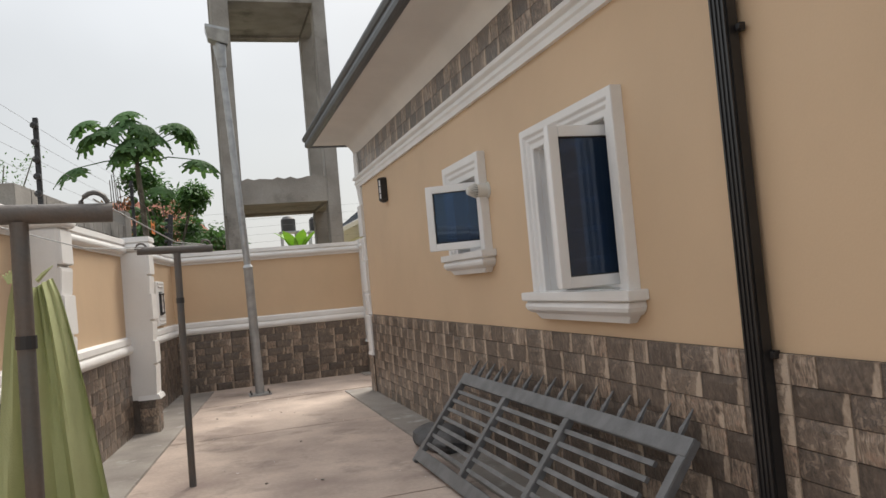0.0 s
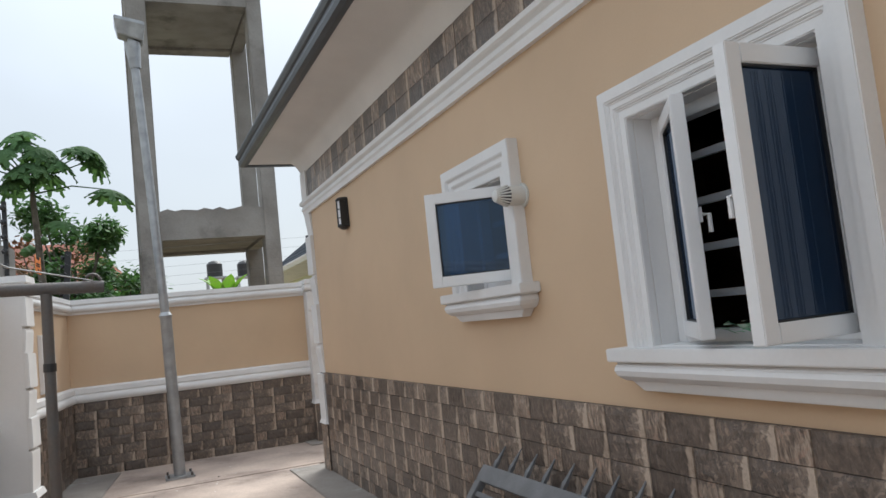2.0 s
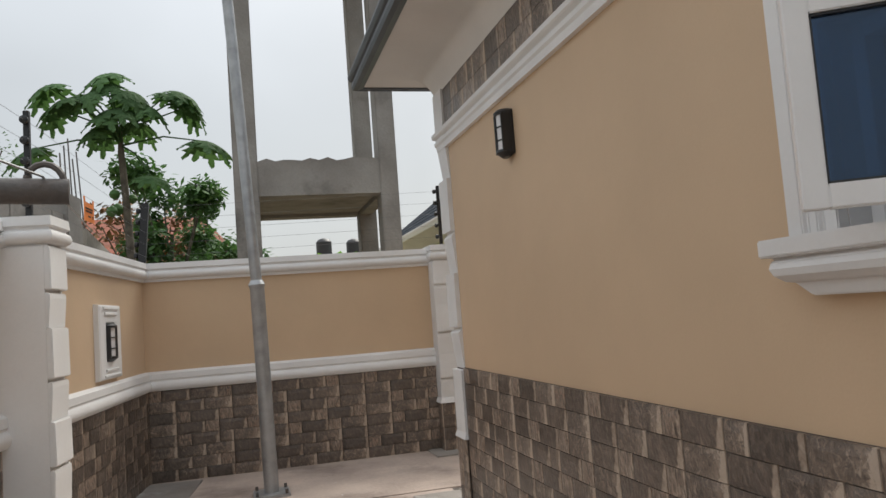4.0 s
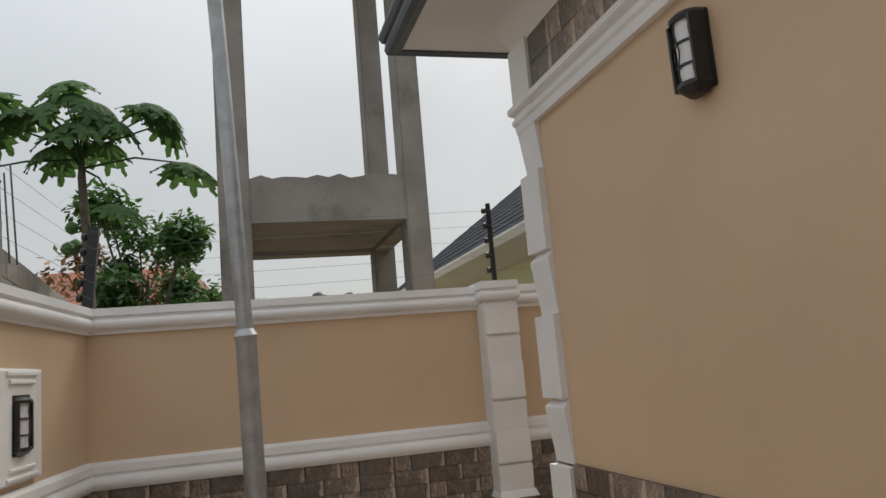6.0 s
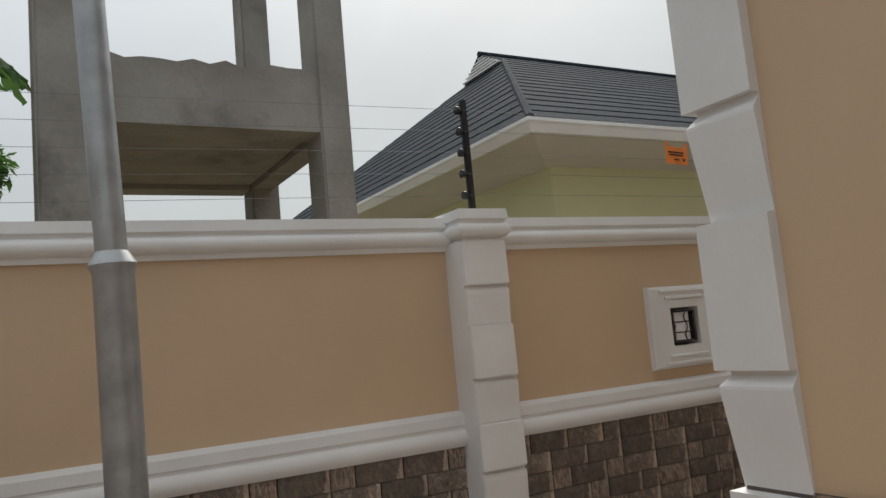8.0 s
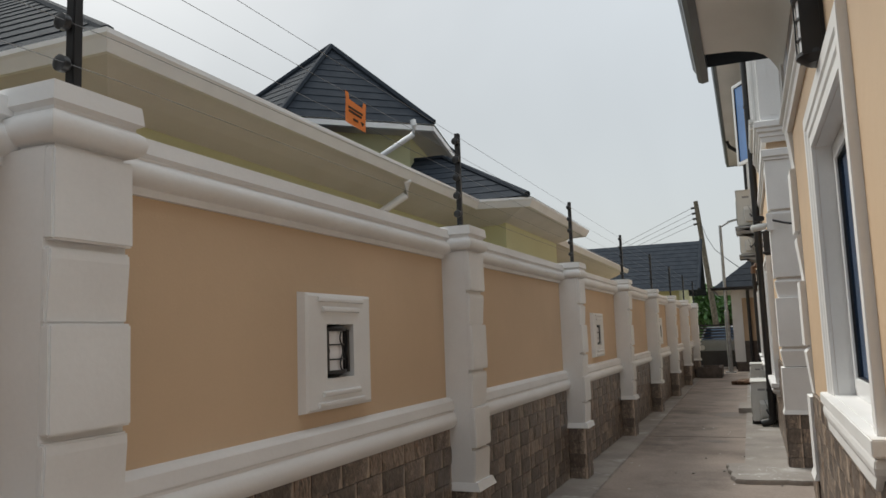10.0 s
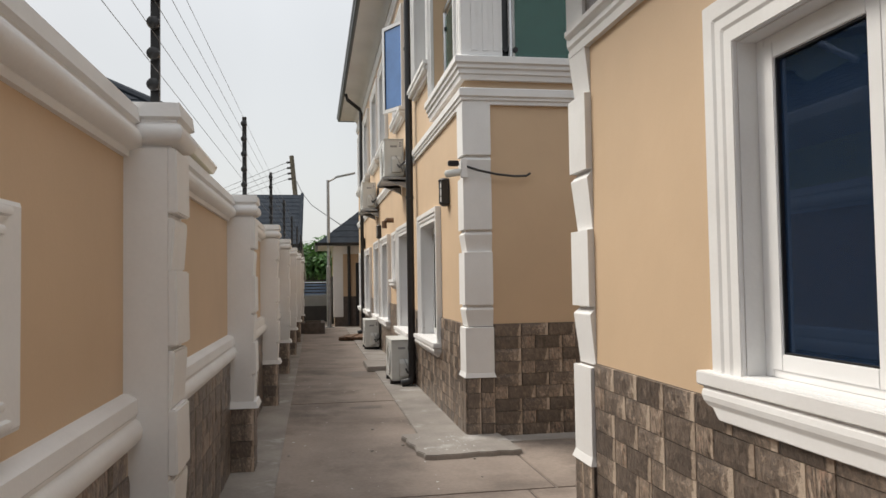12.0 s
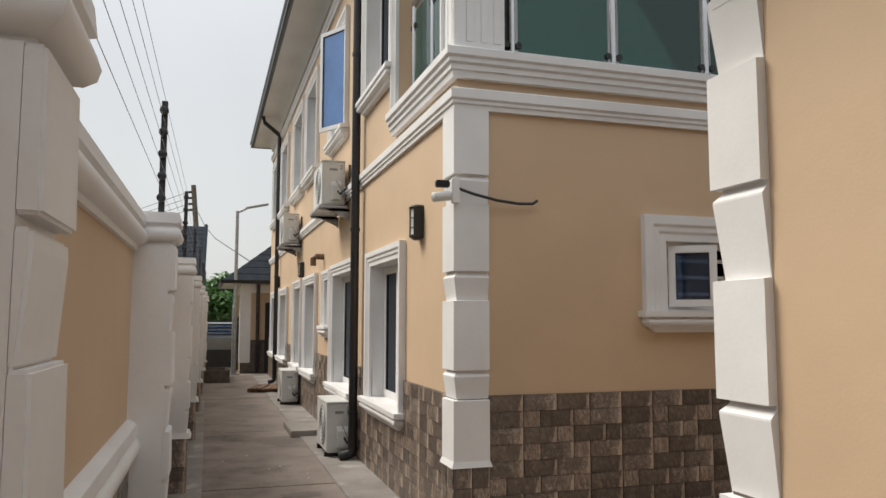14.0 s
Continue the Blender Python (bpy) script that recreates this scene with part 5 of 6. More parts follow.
for a, b in ((TX[0], TY[0]), (TX[1], TY[0]), (TX[0], TY[1]), ((0.13, 0.38), TY[1])):
    part("column", Geo().box(a[0], a[1], b[0], b[1], 0, 8.4), CONCRETE, tower, "", 0.012)


def rough_beam(x0, x1, y0, y1, z0, z1, seed):
    r = random.Random(seed)
    g = Geo()
    n = 14
    along_x = (x1 - x0) > (y1 - y0)
    rings = []
    for i in range(n + 1):
        t = i / n
        d = r.uniform(-0.012, 0.03)
        if along_x:
            x = x0 + (x1 - x0) * t
            rings.append([(x, y0, z0), (x, y0 + r.uniform(-0.004, 0.008), z1 + d), (x, (y0 + y1) / 2, z1 + d + r.uniform(-0.01, 0.03)), (x, y1, z1 + d), (x, y1, z0)])
        else:
            y = y0 + (y1 - y0) * t
            rings.append([(x0, y, z0), (x0, y, z1 + d), ((x0 + x1) / 2, y, z1 + d + r.uniform(-0.01, 0.03)), (x1, y, z1 + d), (x1, y, z0)])
    return g.loft(rings)


for z0, z1 in ((2.91, 3.33), (6.42, 7.0)):
    for b in TY:
        part("beam", rough_beam(TX[0][1], TX[1][0], b[0] + 0.02, b[1] - 0.02, z0, z1, int(z0 * 10 + b[0])), CONCRETE, tower)
    for a in TX:
        part("beam", rough_beam(a[0] + 0.02, a[1] - 0.02, TY[0][1], TY[1][0], z0, z1, int(z0 * 7 + a[0] * 3)), CONCRETE, tower)
    part("deck", Geo().box(TX[0][1], TX[1][0], TY[0][1], TY[1][0], z0 + 0.04, z0 + 0.2), CONCRETE, tower)

# ---- cream neighbour house ----
NX, NY, NZ = 2.15, 3.66, 3.17
nb = thing("neighbour_house", pose(0, 0, 0), "pale cream neighbour bungalow with dark hipped roof and white gutters", "house")
part("wall", Geo().box(NX + 0.55, 21.5, NY + 0.5, 16.5, 0, NZ), CREAM, nb, "pale cream plaster wall")
part("wall", Geo().box(9.0, 12.0, 3.4, NY + 0.6, 0, NZ - 0.002), CREAM, nb, "pale cream plaster wall")
wg = [(0.0, NZ - 0.01), (0.0, NZ - 0.05), (0.02, NZ - 0.07), (0.05, NZ - 0.07), (0.065, NZ - 0.04), (0.085, NZ), (0.10, NZ + 0.02), (0.10, NZ + 0.05), (0.0, NZ + 0.05)]
eave = [(21.9, NY), (12.55, NY), (12.3, 2.98), (8.62, 2.98), (8.45, NY), (NX, NY), (NX, 17.0)][::-1]
part("gutter", Geo().sweep([(x, y) for x, y in eave], [(p, z) for p, z in wg]), WHITE_METAL, nb, "white moulded gutter")
g = Geo()
ring = [(x, y) for x, y in eave] + [(21.9, 17.0)]
g.add([(x, y, NZ + 0.0) for x, y in ring], [tuple(range(len(ring)))])
part("soffit", g, SOFFIT, nb, "white sloping soffit")
cv2 = [(-0.62, NZ - 0.24), (-0.5, NZ - 0.22), (-0.3, NZ - 0.15), (-0.1, NZ - 0.06), (0.0, NZ - 0.02), (-0.62, NZ - 0.02)]
part("cove", Geo().sweep([(x, y) for x, y in eave], cv2), SOFFIT, nb, "white coved eaves")


def shingle_slope(name, a, b, c, d, rows, parent, sub=None):
    """A roof plane from the eave a-b to the ridge d-c in overlapping courses."""
    a, b, c, d = (Vector(p) for p in (a, b, c, d))
    nrm = (b - a).cross(d - a).normalized()
    if nrm.z < 0:
        nrm = -nrm
    g = Geo()
    n = max(6, int((b - a).length / 0.11))
    strips = []
    for i in range(rows):
        lo, hi = [], []
        for k in range(n + 1):
            q = k / n
            wave = 0.5 - 0.5 * math.cos(math.pi * k)
            p0 = a.lerp(d, i / rows).lerp(b.lerp(c, i / rows), q)
            p1 = a.lerp(d, (i + 1) / rows).lerp(b.lerp(c, (i + 1) / rows), q)
            lo.append(p0 + nrm * (0.010 + 0.0015 * wave))
            hi.append(p1 + nrm * (0.001 + 0.0006 * wave))
        strips += [lo, hi]
    g.loft(strips, False, False)
    return part(name, g, SHINGLE, parent, "dark stone-coated roof courses")


RZ, RY, RX = 6.08, 8.85, 5.2
GV = 0.32                                   # height of the small gable at the ridge's end
GS, GN = GV * (RY - NY) / (RZ - NZ), GV * (15.2 - RY) / (RZ - NZ)
E0, X1 = NZ + 0.06, 21.9
shingle_slope("roof_slope", (NX - 0.05, NY - 0.05, E0), (X1, NY - 0.05, E0), (19.3, RY - GS, RZ - GV), (RX, RY - GS, RZ - GV), 15, nb)
shingle_slope("roof_slope", (RX, RY - GS, RZ - GV), (19.3, RY - GS, RZ - GV), (19.0, RY, RZ), (RX - 0.1, RY, RZ), 2, nb)
shingle_slope("roof_slope", (NX - 0.05, 15.2, E0), (NX - 0.05, NY - 0.05, E0), (RX, RY - GS, RZ - GV), (RX, RY + GN, RZ - GV), 14, nb)
shingle_slope("roof_slope", (X1, 15.2, E0), (NX - 0.05, 15.2, E0), (RX, RY + GN, RZ - GV), (19.3, RY + GN, RZ - GV), 12, nb)
shingle_slope("roof_slope", (19.3, RY + GN, RZ - GV), (RX, RY + GN, RZ - GV), (RX - 0.1, RY, RZ), (19.0, RY, RZ), 2, nb)
g = Geo().loft([[(x, RY - GS, RZ - GV), (x, RY + GN, RZ - GV), (x, RY, RZ - 0.01)] for x in (RX - 0.005, RX + 0.05)])
part("gable_vent", g, SHINGLE, nb)
for k in range(6):
    t = (k + 0.3) / 6.6
    z = RZ - GV + GV * t
    part("louvre", Geo().box(RX - 0.07, RX - 0.004, RY - GS * (1 - t) + 0.03, RY + GN * (1 - t) - 0.03, z, z + 0.024), WHITE_METAL, nb)
ridge = Geo().tube([(RX - 0.1, RY, RZ + 0.01), (19.0, RY, RZ + 0.01)], 0.05, 8).tube([(NX, NY, NZ + 0.07), (RX, RY - GS, RZ - GV + 0.01)], 0.045, 8)
part("ridge_cap", ridge, SHINGLE, nb)
# projecting bay roof: hipped in front, its ridge running back into the main slope
BZ = E0 + 1.14
for x, back in ((8.5, 0), (12.4, 1)):
    e0, e1, r0_, r1_ = (x, 3.62, E0), (x, 2.93, E0), (10.45, 4.88, BZ), (10.45, 5.75, BZ + 0.02)
    if back:
        shingle_slope("roof_slope", e1, e0, r1_, r0_, 8, nb)
    else:
        shingle_slope("roof_slope", e0, e1, r0_, r1_, 8, nb)
shingle_slope("roof_slope", (8.5, 2.93, E0), (12.4, 2.93, E0), (10.46, 4.88, BZ), (10.44, 4.88, BZ), 8, nb)
part("ridge_cap", Geo().tube([(8.5, 2.93, E0 + 0.02), (10.45, 4.88, BZ + 0.02), (10.45, 5.75, BZ + 0.03)], 0.045, 8), SHINGLE, nb)
for k in range(4):
    part("louvre", Geo().box(10.52, 10.85 - 0.07 * k, 4.78 - 0.02 * k, 4.86, BZ - 0.2 + 0.05 * k, BZ - 0.175 + 0.05 * k), WHITE_METAL, nb)
# turret
TCX, TCY, TR = 10.75, 7.15, 2.45
hexa = [(TCX + TR * math.cos(math.pi * k / 3 + 0.2), TCY + TR * math.sin(math.pi * k / 3 + 0.2)) for k in range(6)]
part("turret_wall", Geo().loft([[(TCX + (x - TCX) * 0.78, TCY + (y - TCY) * 0.78, z) for x, y in hexa] for z in (3.0, 4.75)]), CREAM, nb, "pale cream turret wall")
for k in range(6):
    a, b = hexa[k], hexa[(k + 1) % 6]
    shingle_slope("turret_slope", (*a, 4.82), (*b, 4.82), (TCX + 0.02, TCY, 6.8), (TCX, TCY, 6.8), 11, nb)
    part("turret_hip", Geo().tube([(*a, 4.86), (TCX, TCY, 6.84)], 0.05, 6), SHINGLE, nb)
part("turret_gutter", Geo().sweep(list(reversed(hexa)), [(0.0, 4.8), (0.0, 4.72), (0.05, 4.71), (0.09, 4.77), (0.09, 4.83), (0.0, 4.83)], True), WHITE_METAL, nb)
part("turret_soffit", Geo().add([(x, y, 4.74) for x, y in hexa], [tuple(range(6))]), SOFFIT, nb)
for x, y, z in ((6.25, NY, NZ), (9.35, 4.92, 4.75)):
    pts = [(x, y, z), (x, y - 0.02, z - 0.08), (x + 0.03, y + 0.02, z - 0.22), (x - 0.25, y + 0.42, z - 0.55), (x - 0.25, y + 0.46, z - 1.2)]
    part("downpipe", Geo().tube(pts, 0.045, 10), WHITE_METAL, nb, "white plastic downpipe", smooth=True)
# no opening here: a near-black block paints the hole's shade
part("vent_hole_shade", Geo().box(10.9, 11.05, 3.385, 3.41, 2.45, 2.62), INNER_SHADE, nb)

# ---- far dark-roofed house ----
far = thing("far_house", pose(0, 0, 0), "low house with a broad dark roof beyond the fence", "house")
part("wall", Geo().box(27.2, 34, 2.6, 12, 0, 2.8), CREAM, far)
shingle_slope("roof_slope", (26.6, 1.9, 2.72), (26.6, 12.5, 2.72), (29.4, 11.5, 4.72), (29.4, 1.85, 4.72), 12, far)
shingle_slope("roof_slope", (32.2, 12.5, 2.72), (32.2, 1.9, 2.72), (29.4, 1.85, 4.72), (29.4, 11.5, 4.72), 8, far)
part("gable", Geo().add([(26.7, 2.58, 2.7), (32.1, 2.58, 2.7), (29.4, 2.58, 4.66)], [(0, 1, 2)]), CREAM, far)
part("bargeboard", Geo().tube([(26.6, 1.88, 2.74), (29.4, 1.84, 4.76)], 0.06, 6), SHINGLE, far)

# ---- gatehouse, gate and car at the passage's end ----
gh = thing("gatehouse", pose(0, 0, 0), "small tan gatehouse with a dark hipped roof", "house")
part("wall", Geo().box(24.75, 28.5, -4, 0.78, 0, 2.55), TAN, gh, "tan painted wall")
part("corner_pilaster", Geo().box(24.70, 24.98, 0.52, 0.83, 0.3, 2.5), WHITE, gh, "white corner pilaster", 0.01)
part("frieze", Geo().box(24.71, 28.52, -4, 0.80, 2.3, 2.56), WHITE, gh)
part("door", Geo().box(24.72, 24.76, -0.6, 0.12, 0.02, 2.02), BLACK, gh, "black metal door", 0.004)
part("downpipe", Geo().tube([(24.66, 0.33, 0.05), (24.66, 0.33, 2.55)], 0.05, 10), BLACK_PIPE, gh)
for a, b, c, d in (((24.2, -4.5), (24.2, 1.35), (26.6, -1.0), (26.6, -2.0)), ((24.2, 1.35), (29, 1.35), (27.0, -1.0), (26.6, -1.0))):
    shingle_slope("roof_slope", (*a, 2.62), (*b, 2.62), (*c, 4.5), (*d, 4.5), 9, gh)
part("gutter", Geo().sweep([(29, 1.35), (24.2, 1.35), (24.2, -4.5)], [(-0.05, 2.55), (0.03, 2.55), (0.06, 2.64), (-0.05, 2.64)]), BLACK, gh)
part("soffit", Geo().add([(24.2, 1.35, 2.57), (29, 1.35, 2.57), (29, -4.5, 2.57), (24.2, -4.5, 2.57)], [(0, 1, 2, 3)]), SOFFIT, gh)
part("plinth", Geo().box(24.735, 24.75, -4, 0.795, 0, 0.95), GROUT, gh)

slide = thing("entrance_gate", pose(26.3, 0.82, 0), "black slatted metal entrance gate with spiked top", "gate")
for y in (0.0, 1.3):
    part("gate_post", Geo().box(-0.04, 0.04, y - 0.04, y + 0.04, 0, 1.6), BLACK, slide)
for k in range(5):
    part("slat", Geo().box(-0.015, 0.015, 0, 1.3, 1.05 + 0.1 * k, 1.1 + 0.1 * k), BLACK, slide)
part("panel", Geo().box(-0.012, 0.012, 0, 1.3, 0.08, 0.62), BLACK, slide)
for k in range(9):
    part("spike", Geo().tube([(0, 0.08 + 0.14 * k, 1.5), (0, 0.08 + 0.14 * k, 1.72)], [0.014, 0.002], 5), BLACK, slide)
car = thing("car", pose(29.0, 0.55, 0), "silver saloon car parked beyond the gate", "car")
body = [[(x, y, z) for y, z in ((0.0, 0.3), (0.0, 0.8), (0.12, 0.92), (1.58, 0.92), (1.7, 0.8), (1.7, 0.3))] for x in (0.0, 3.6)]
part("body", Geo().loft(body), CAR_PAINT, car, "", 0.05)
part("cabin", Geo().loft([[(0.9, 0.1, 0.92), (3.2, 0.1, 0.92), (3.2, 1.6, 0.92), (0.9, 1.6, 0.92)], [(1.4, 0.28, 1.42), (2.8, 0.28, 1.42), (2.8, 1.42, 1.42), (1.4, 1.42, 1.42)]]), CAR_PAINT, car, "", 0.04)
part("windscreen", Geo().add([(0.93, 0.2, 0.96), (0.93, 1.5, 0.96), (1.36, 1.36, 1.38), (1.36, 0.34, 1.38)], [(0, 1, 2, 3)]), PALE_GLASS, car)
for x in (0.7, 2.9):
    for y in (0.05, 1.65):
        w = part("wheel", Geo().tube([(x, y - 0.09, 0.31), (x, y + 0.09, 0.31)], 0.31, 20), TANK, car)
        part("rim", Geo().tube([(x, y - 0.095, 0.31), (x, y + 0.095, 0.31)], 0.19, 16), CHROME, w)
for y in (0.2, 1.5):
    part("headlight", Geo().tube([(-0.01, y, 0.66), (0.02, y, 0.66)], 0.1, 12), MILK, car)

lampost = thing("street_lamp", pose(24.25, 0.98, 0), "thin galvanised street lamp with a short arm", "street lamp")
part("pole", Geo().tube([(0, 0, 0), (0, 0, 1.9), (0, 0, 1.92), (0, 0, 4.6)], [0.07, 0.07, 0.05, 0.045], 12), STEEL, lampost, smooth=True)
part("arm", Geo().tube([(0, 0, 4.55), (0, -0.25, 4.68)], 0.03, 8), STEEL, lampost)
part("lamp_head", Geo().loft([[(-0.08, y, 4.66 - 0.22 * (y + 0.2)), (0.08, y, 4.66 - 0.22 * (y + 0.2)), (0.08, y, 4.71 - 0.22 * (y + 0.2)), (-0.08, y, 4.71 - 0.22 * (y + 0.2))] for y in (-0.22, -0.85)]), STEEL, lampost, "flat lamp head", 0.01)
part("base_plate", Geo().box(-0.16, 0.16, -0.16, 0.16, 0, 0.03), STEEL, lampost)

planter = thing("low_planter", pose(21.6, 1.15, 0), "low dark tiled box kerb near the fence", "planter")
for x0, x1, y0, y1 in ((0, 1.4, 0, 0.1), (0, 1.4, 0.55, 0.65), (0, 0.1, 0.1, 0.55), (1.3, 1.4, 0.1, 0.55)):
    part("side", Geo().box(x0, x1, y0, y1, 0, 0.3), GROUT, planter, "", 0.008)
part("soil", Geo().box(0.1, 1.3, 0.1, 0.55, 0, 0.22), SAND, planter)
planks = thing("plank_pile", pose(18.8, 0.45, 0, 0, 0, -14), "loose brown weathered boards lying on the ground", "planks")
for k in range(5):
    part("plank", Geo().box(-0.1 + 0.02 * k, 1.3 - 0.07 * k, -0.35 + 0.16 * k, -0.22 + 0.16 * k, 0.06 + 0.008 * (k % 2), 0.09 + 0.008 * (k % 2)), TIMBER, planks, "", 0.003)
for x in (0.1, 0.95):
    part("batten", Geo().box(x, x + 0.07, -0.38, 0.45, 0.0, 0.06), TIMBER, planks, "", 0.003)

# utility pole and lines
up = thing("utility_pole", pose(42, 1.85, 0, -5, 0, 0), "leaning timber utility pole carrying four lines", "utility pole")
part("pole", Geo().tube([(0, 0, 0), (0, 0, 8.3)], [0.16, 0.12], 10), BARK, up)
for k in range(4):
    z = 7.05 + 0.3 * k
    part("insulator", Geo().tube([(0, 0.1, z), (0, 0.3, z)], 0.06, 8), TANK, up)
    part("line", Geo().tube([(0, 0.3, z), (15, 7.5, z + 0.1), (30, 15.0, z + 1.3)], 0.012, 5), BLACK, up)
pts = [(0, -0.1, 7.0), (-4, -0.4, 5.75), (-8, -0.75, 4.75), (-12, -1.2, 3.95), (-15.2, -1.7, 3.2)]
part("service_cable", Geo().tube(pts, 0.018, 5), BLACK, up, "sagging black cable")

# ---- back lane: block wall, bars, tanks, red roof ----
bw = thing("block_wall", pose(-3.3, 2.45, 0, 0, 0, 4), "unplastered grey sandcrete block wall behind the fence", "wall")
for k in range(12):
    n = 13
    for j in range(n):
        if k < 9:
            continue
        y0 = j * 0.45 + (0.22 if k % 2 else 0)
        part("block", Geo().box(-0.11, 0.11, y0 + 0.006, y0 + 0.444, k * 0.225 + 0.006, k * 0.225 + 0.219), CONCRETE, bw)
part("lower_wall", Geo().box(-0.105, 0.105, 0, 6.1, 0, 2.7), CONCRETE, bw)
lane = thing("block_wall", LEFT @ pose(-4.9, 0.62, 0), "low unplastered grey block wall along the lane outside", "wall")
part("lower_wall", Geo().box(0, 4.75, -0.1, 0.1, 0, 2.1), CONCRETE, lane)
for k in range(2):
    for j in range(11 - k):
        x = j * 0.43 + (0.2 if k else 0)
        part("block", Geo().box(x + 0.005, x + 0.425, -0.105, 0.105, 2.105 + k * 0.225, 2.322 + k * 0.225), CONCRETE, lane, "", 0.006)
part("pier", Geo().box(4.36, 4.74, -0.14, 0.14, 2.105, 2.74), CONCRETE, lane, "rough concrete pier", 0.01)
for k in range(5):
    y = 0.2 + 0.1 * k
    tagged(part("rebar", Geo().tube([(-3.3 + 0.03 * k, 2.6 + y, 2.6), (-3.32 + 0.02 * k, 2.62 + y, 3.35 + 0.1 * (k % 3))], 0.008, 6), RUST), "thin rusty reinforcing bar sticking up from the wall", "rebar", "reinforcing bars")
red = thing("red_roof_house", pose(0, 0, 0), "distant house with a faded red metal roof", "house")
part("wall", Geo().box(-11.0, -1.2, 23, 29.5, 0, 3.0), CREAM, red)
part("roof", Geo().add([(-11.6, 22.4, 2.95), (-0.7, 22.4, 2.95), (-0.7, 30.2, 2.95), (-11.6, 30.2, 2.95), (-8, 26.3, 6.0), (-3.1, 26.3, 6.0)], [(0, 1, 5, 4), (1, 2, 5), (2, 3, 4, 5), (3, 0, 4)]), RED_ROOF, red)
for x, y in ((3.25, 40.0), (5.2, 41.0)):
    tk = thing("water_tank", pose(x, y, 0) @ Matrix.Diagonal((1.55, 1.55, 1.5, 1)), "black plastic water tank on a thin steel stand", "water tank", "distant water tanks")
    for a, b in ((-0.3, -0.3), (0.3, -0.3), (-0.3, 0.3), (0.3, 0.3)):
        part("leg", Geo().box(a - 0.03, a + 0.03, b - 0.03, b + 0.03, 0, 3.5), STEEL, tk)
    part("platform", Geo().box(-0.4, 0.4, -0.4, 0.4, 3.45, 3.52), STEEL, tk)
    part("tank", Geo().tube([(0, 0, 3.52), (0, 0, 4.05), (0, 0, 4.15), (0, 0, 4.2)], [0.3, 0.3, 0.22, 0.08], 18), TANK, tk, smooth=True)


# ---- plants ----
def papaya_blade(r, seed):
    """A deeply lobed papaya leaf, stalk at the origin, drooping all round; each lobe has jagged side lobes."""
    rr = random.Random(seed)
    g = Geo()
    for k in range(9):
        a = math.radians(-150 + 300 * k / 8 + rr.uniform(-8, 8))
        L = r * (0.72 + 0.28 * math.cos(a * 0.6)) * rr.uniform(0.88, 1.1)
        sag = rr.uniform(0.38, 0.62)
        cols = [[], [], []]
        n = 12
        for i in range(n + 1):
            t = i / n
            wide = 0.25 * math.sin(math.pi * min(1.0, 0.1 + 0.93 * t)) ** 0.8
            w = L * (wide * (1.25 if i % 3 == 2 else 0.5 if i % 3 == 0 else 0.8) if t > 0.3 else wide * 0.55)
            ahead = 0.07 * L if i % 3 == 2 else 0.0
            h, dz = L * (t - 0.2 * t * t), -sag * L * t * t
            for j, side in enumerate((1, 0, -1)):
                f = h + (ahead if side else 0)
                cols[j].append((f * math.cos(a) - side * w * math.sin(a), f * math.sin(a) + side * w * math.cos(a), dz - (abs(side) * w * 0.35)))
        g.loft(cols, False, False)
    return g


pap = thing("papaya_tree", pose(-3.08, 5.5, 0), "tall slender papaya tree with broad lobed leaves and fruit", "tree")
trunk = [(0.0, 0, -0.02), (0.03, 0, 1.2), (0.06, 0, 2.4), (0.02, 0, 3.3), (-0.02, 0, 3.95), (-0.02, 0, 4.25)]
part("trunk", Geo().tube(trunk, [0.075, 0.066, 0.058, 0.05, 0.045, 0.025], 12), BARK, pap, smooth=True)
CROWN = Vector((-0.02, 0, 4.05))
leaves = [(-0.12, -0.1, 1.05, 0.42), (-0.92, -0.15, 0.84, 0.46), (-0.36, -0.3, 0.70, 0.42), (0.05, -0.35, 0.46, 0.42), (0.40, -0.15, 0.56, 0.42), (0.92, 0.05, 0.78, 0.46), (1.2, -0.1, 0.02, 0.54),
          (-1.14, -0.2, -0.08, 0.46), (-0.33, -0.25, 0.18, 0.34), (0.42, -0.3, -0.52, 0.42), (0.1, 0.3, 0.78, 0.42), (-0.25, 0.35, 0.34, 0.38), (-0.55, 0.2, 0.80, 0.40),
          (-0.15, -0.2, 0.86, 0.40), (0.22, -0.3, 0.72, 0.40), (-0.12, -0.4, 0.36, 0.38), (0.25, 0.2, 0.36, 0.40), (0.98, 0.1, 0.62, 0.44), (-0.62, -0.3, 0.62, 0.40), (0.70, -0.1, 0.74, 0.36), (-0.9, 0.1, 0.60, 0.42)]
for i, (dx, dy, dz, r) in enumerate(leaves):
    end = CROWN + Vector((dx, dy, dz)) * 0.95
    out = Vector((dx, dy, 0)).normalized() if abs(dx) + abs(dy) > 0.2 else Vector((0.5, -0.8, 0)).normalized()
    midp = CROWN.lerp(end, 0.5) + Vector((0, 0, 0.10))
    part("stalk", Geo().tube([CROWN + Vector((0, 0, 0.1 * (i % 3))), midp, end], [0.016, 0.012, 0.008], 6), LEAF, pap)
    yaw = math.degrees(math.atan2(out.y, out.x))
    blade = part("leaf", papaya_blade(r * 1.16, i), LEAF, pap)
    blade.matrix_basis = Matrix.Translation(end) @ Matrix.Rotation(radians(yaw), 4, "Z") @ Matrix.Rotation(radians(12 + 9 * (i % 3)), 4, "Y")
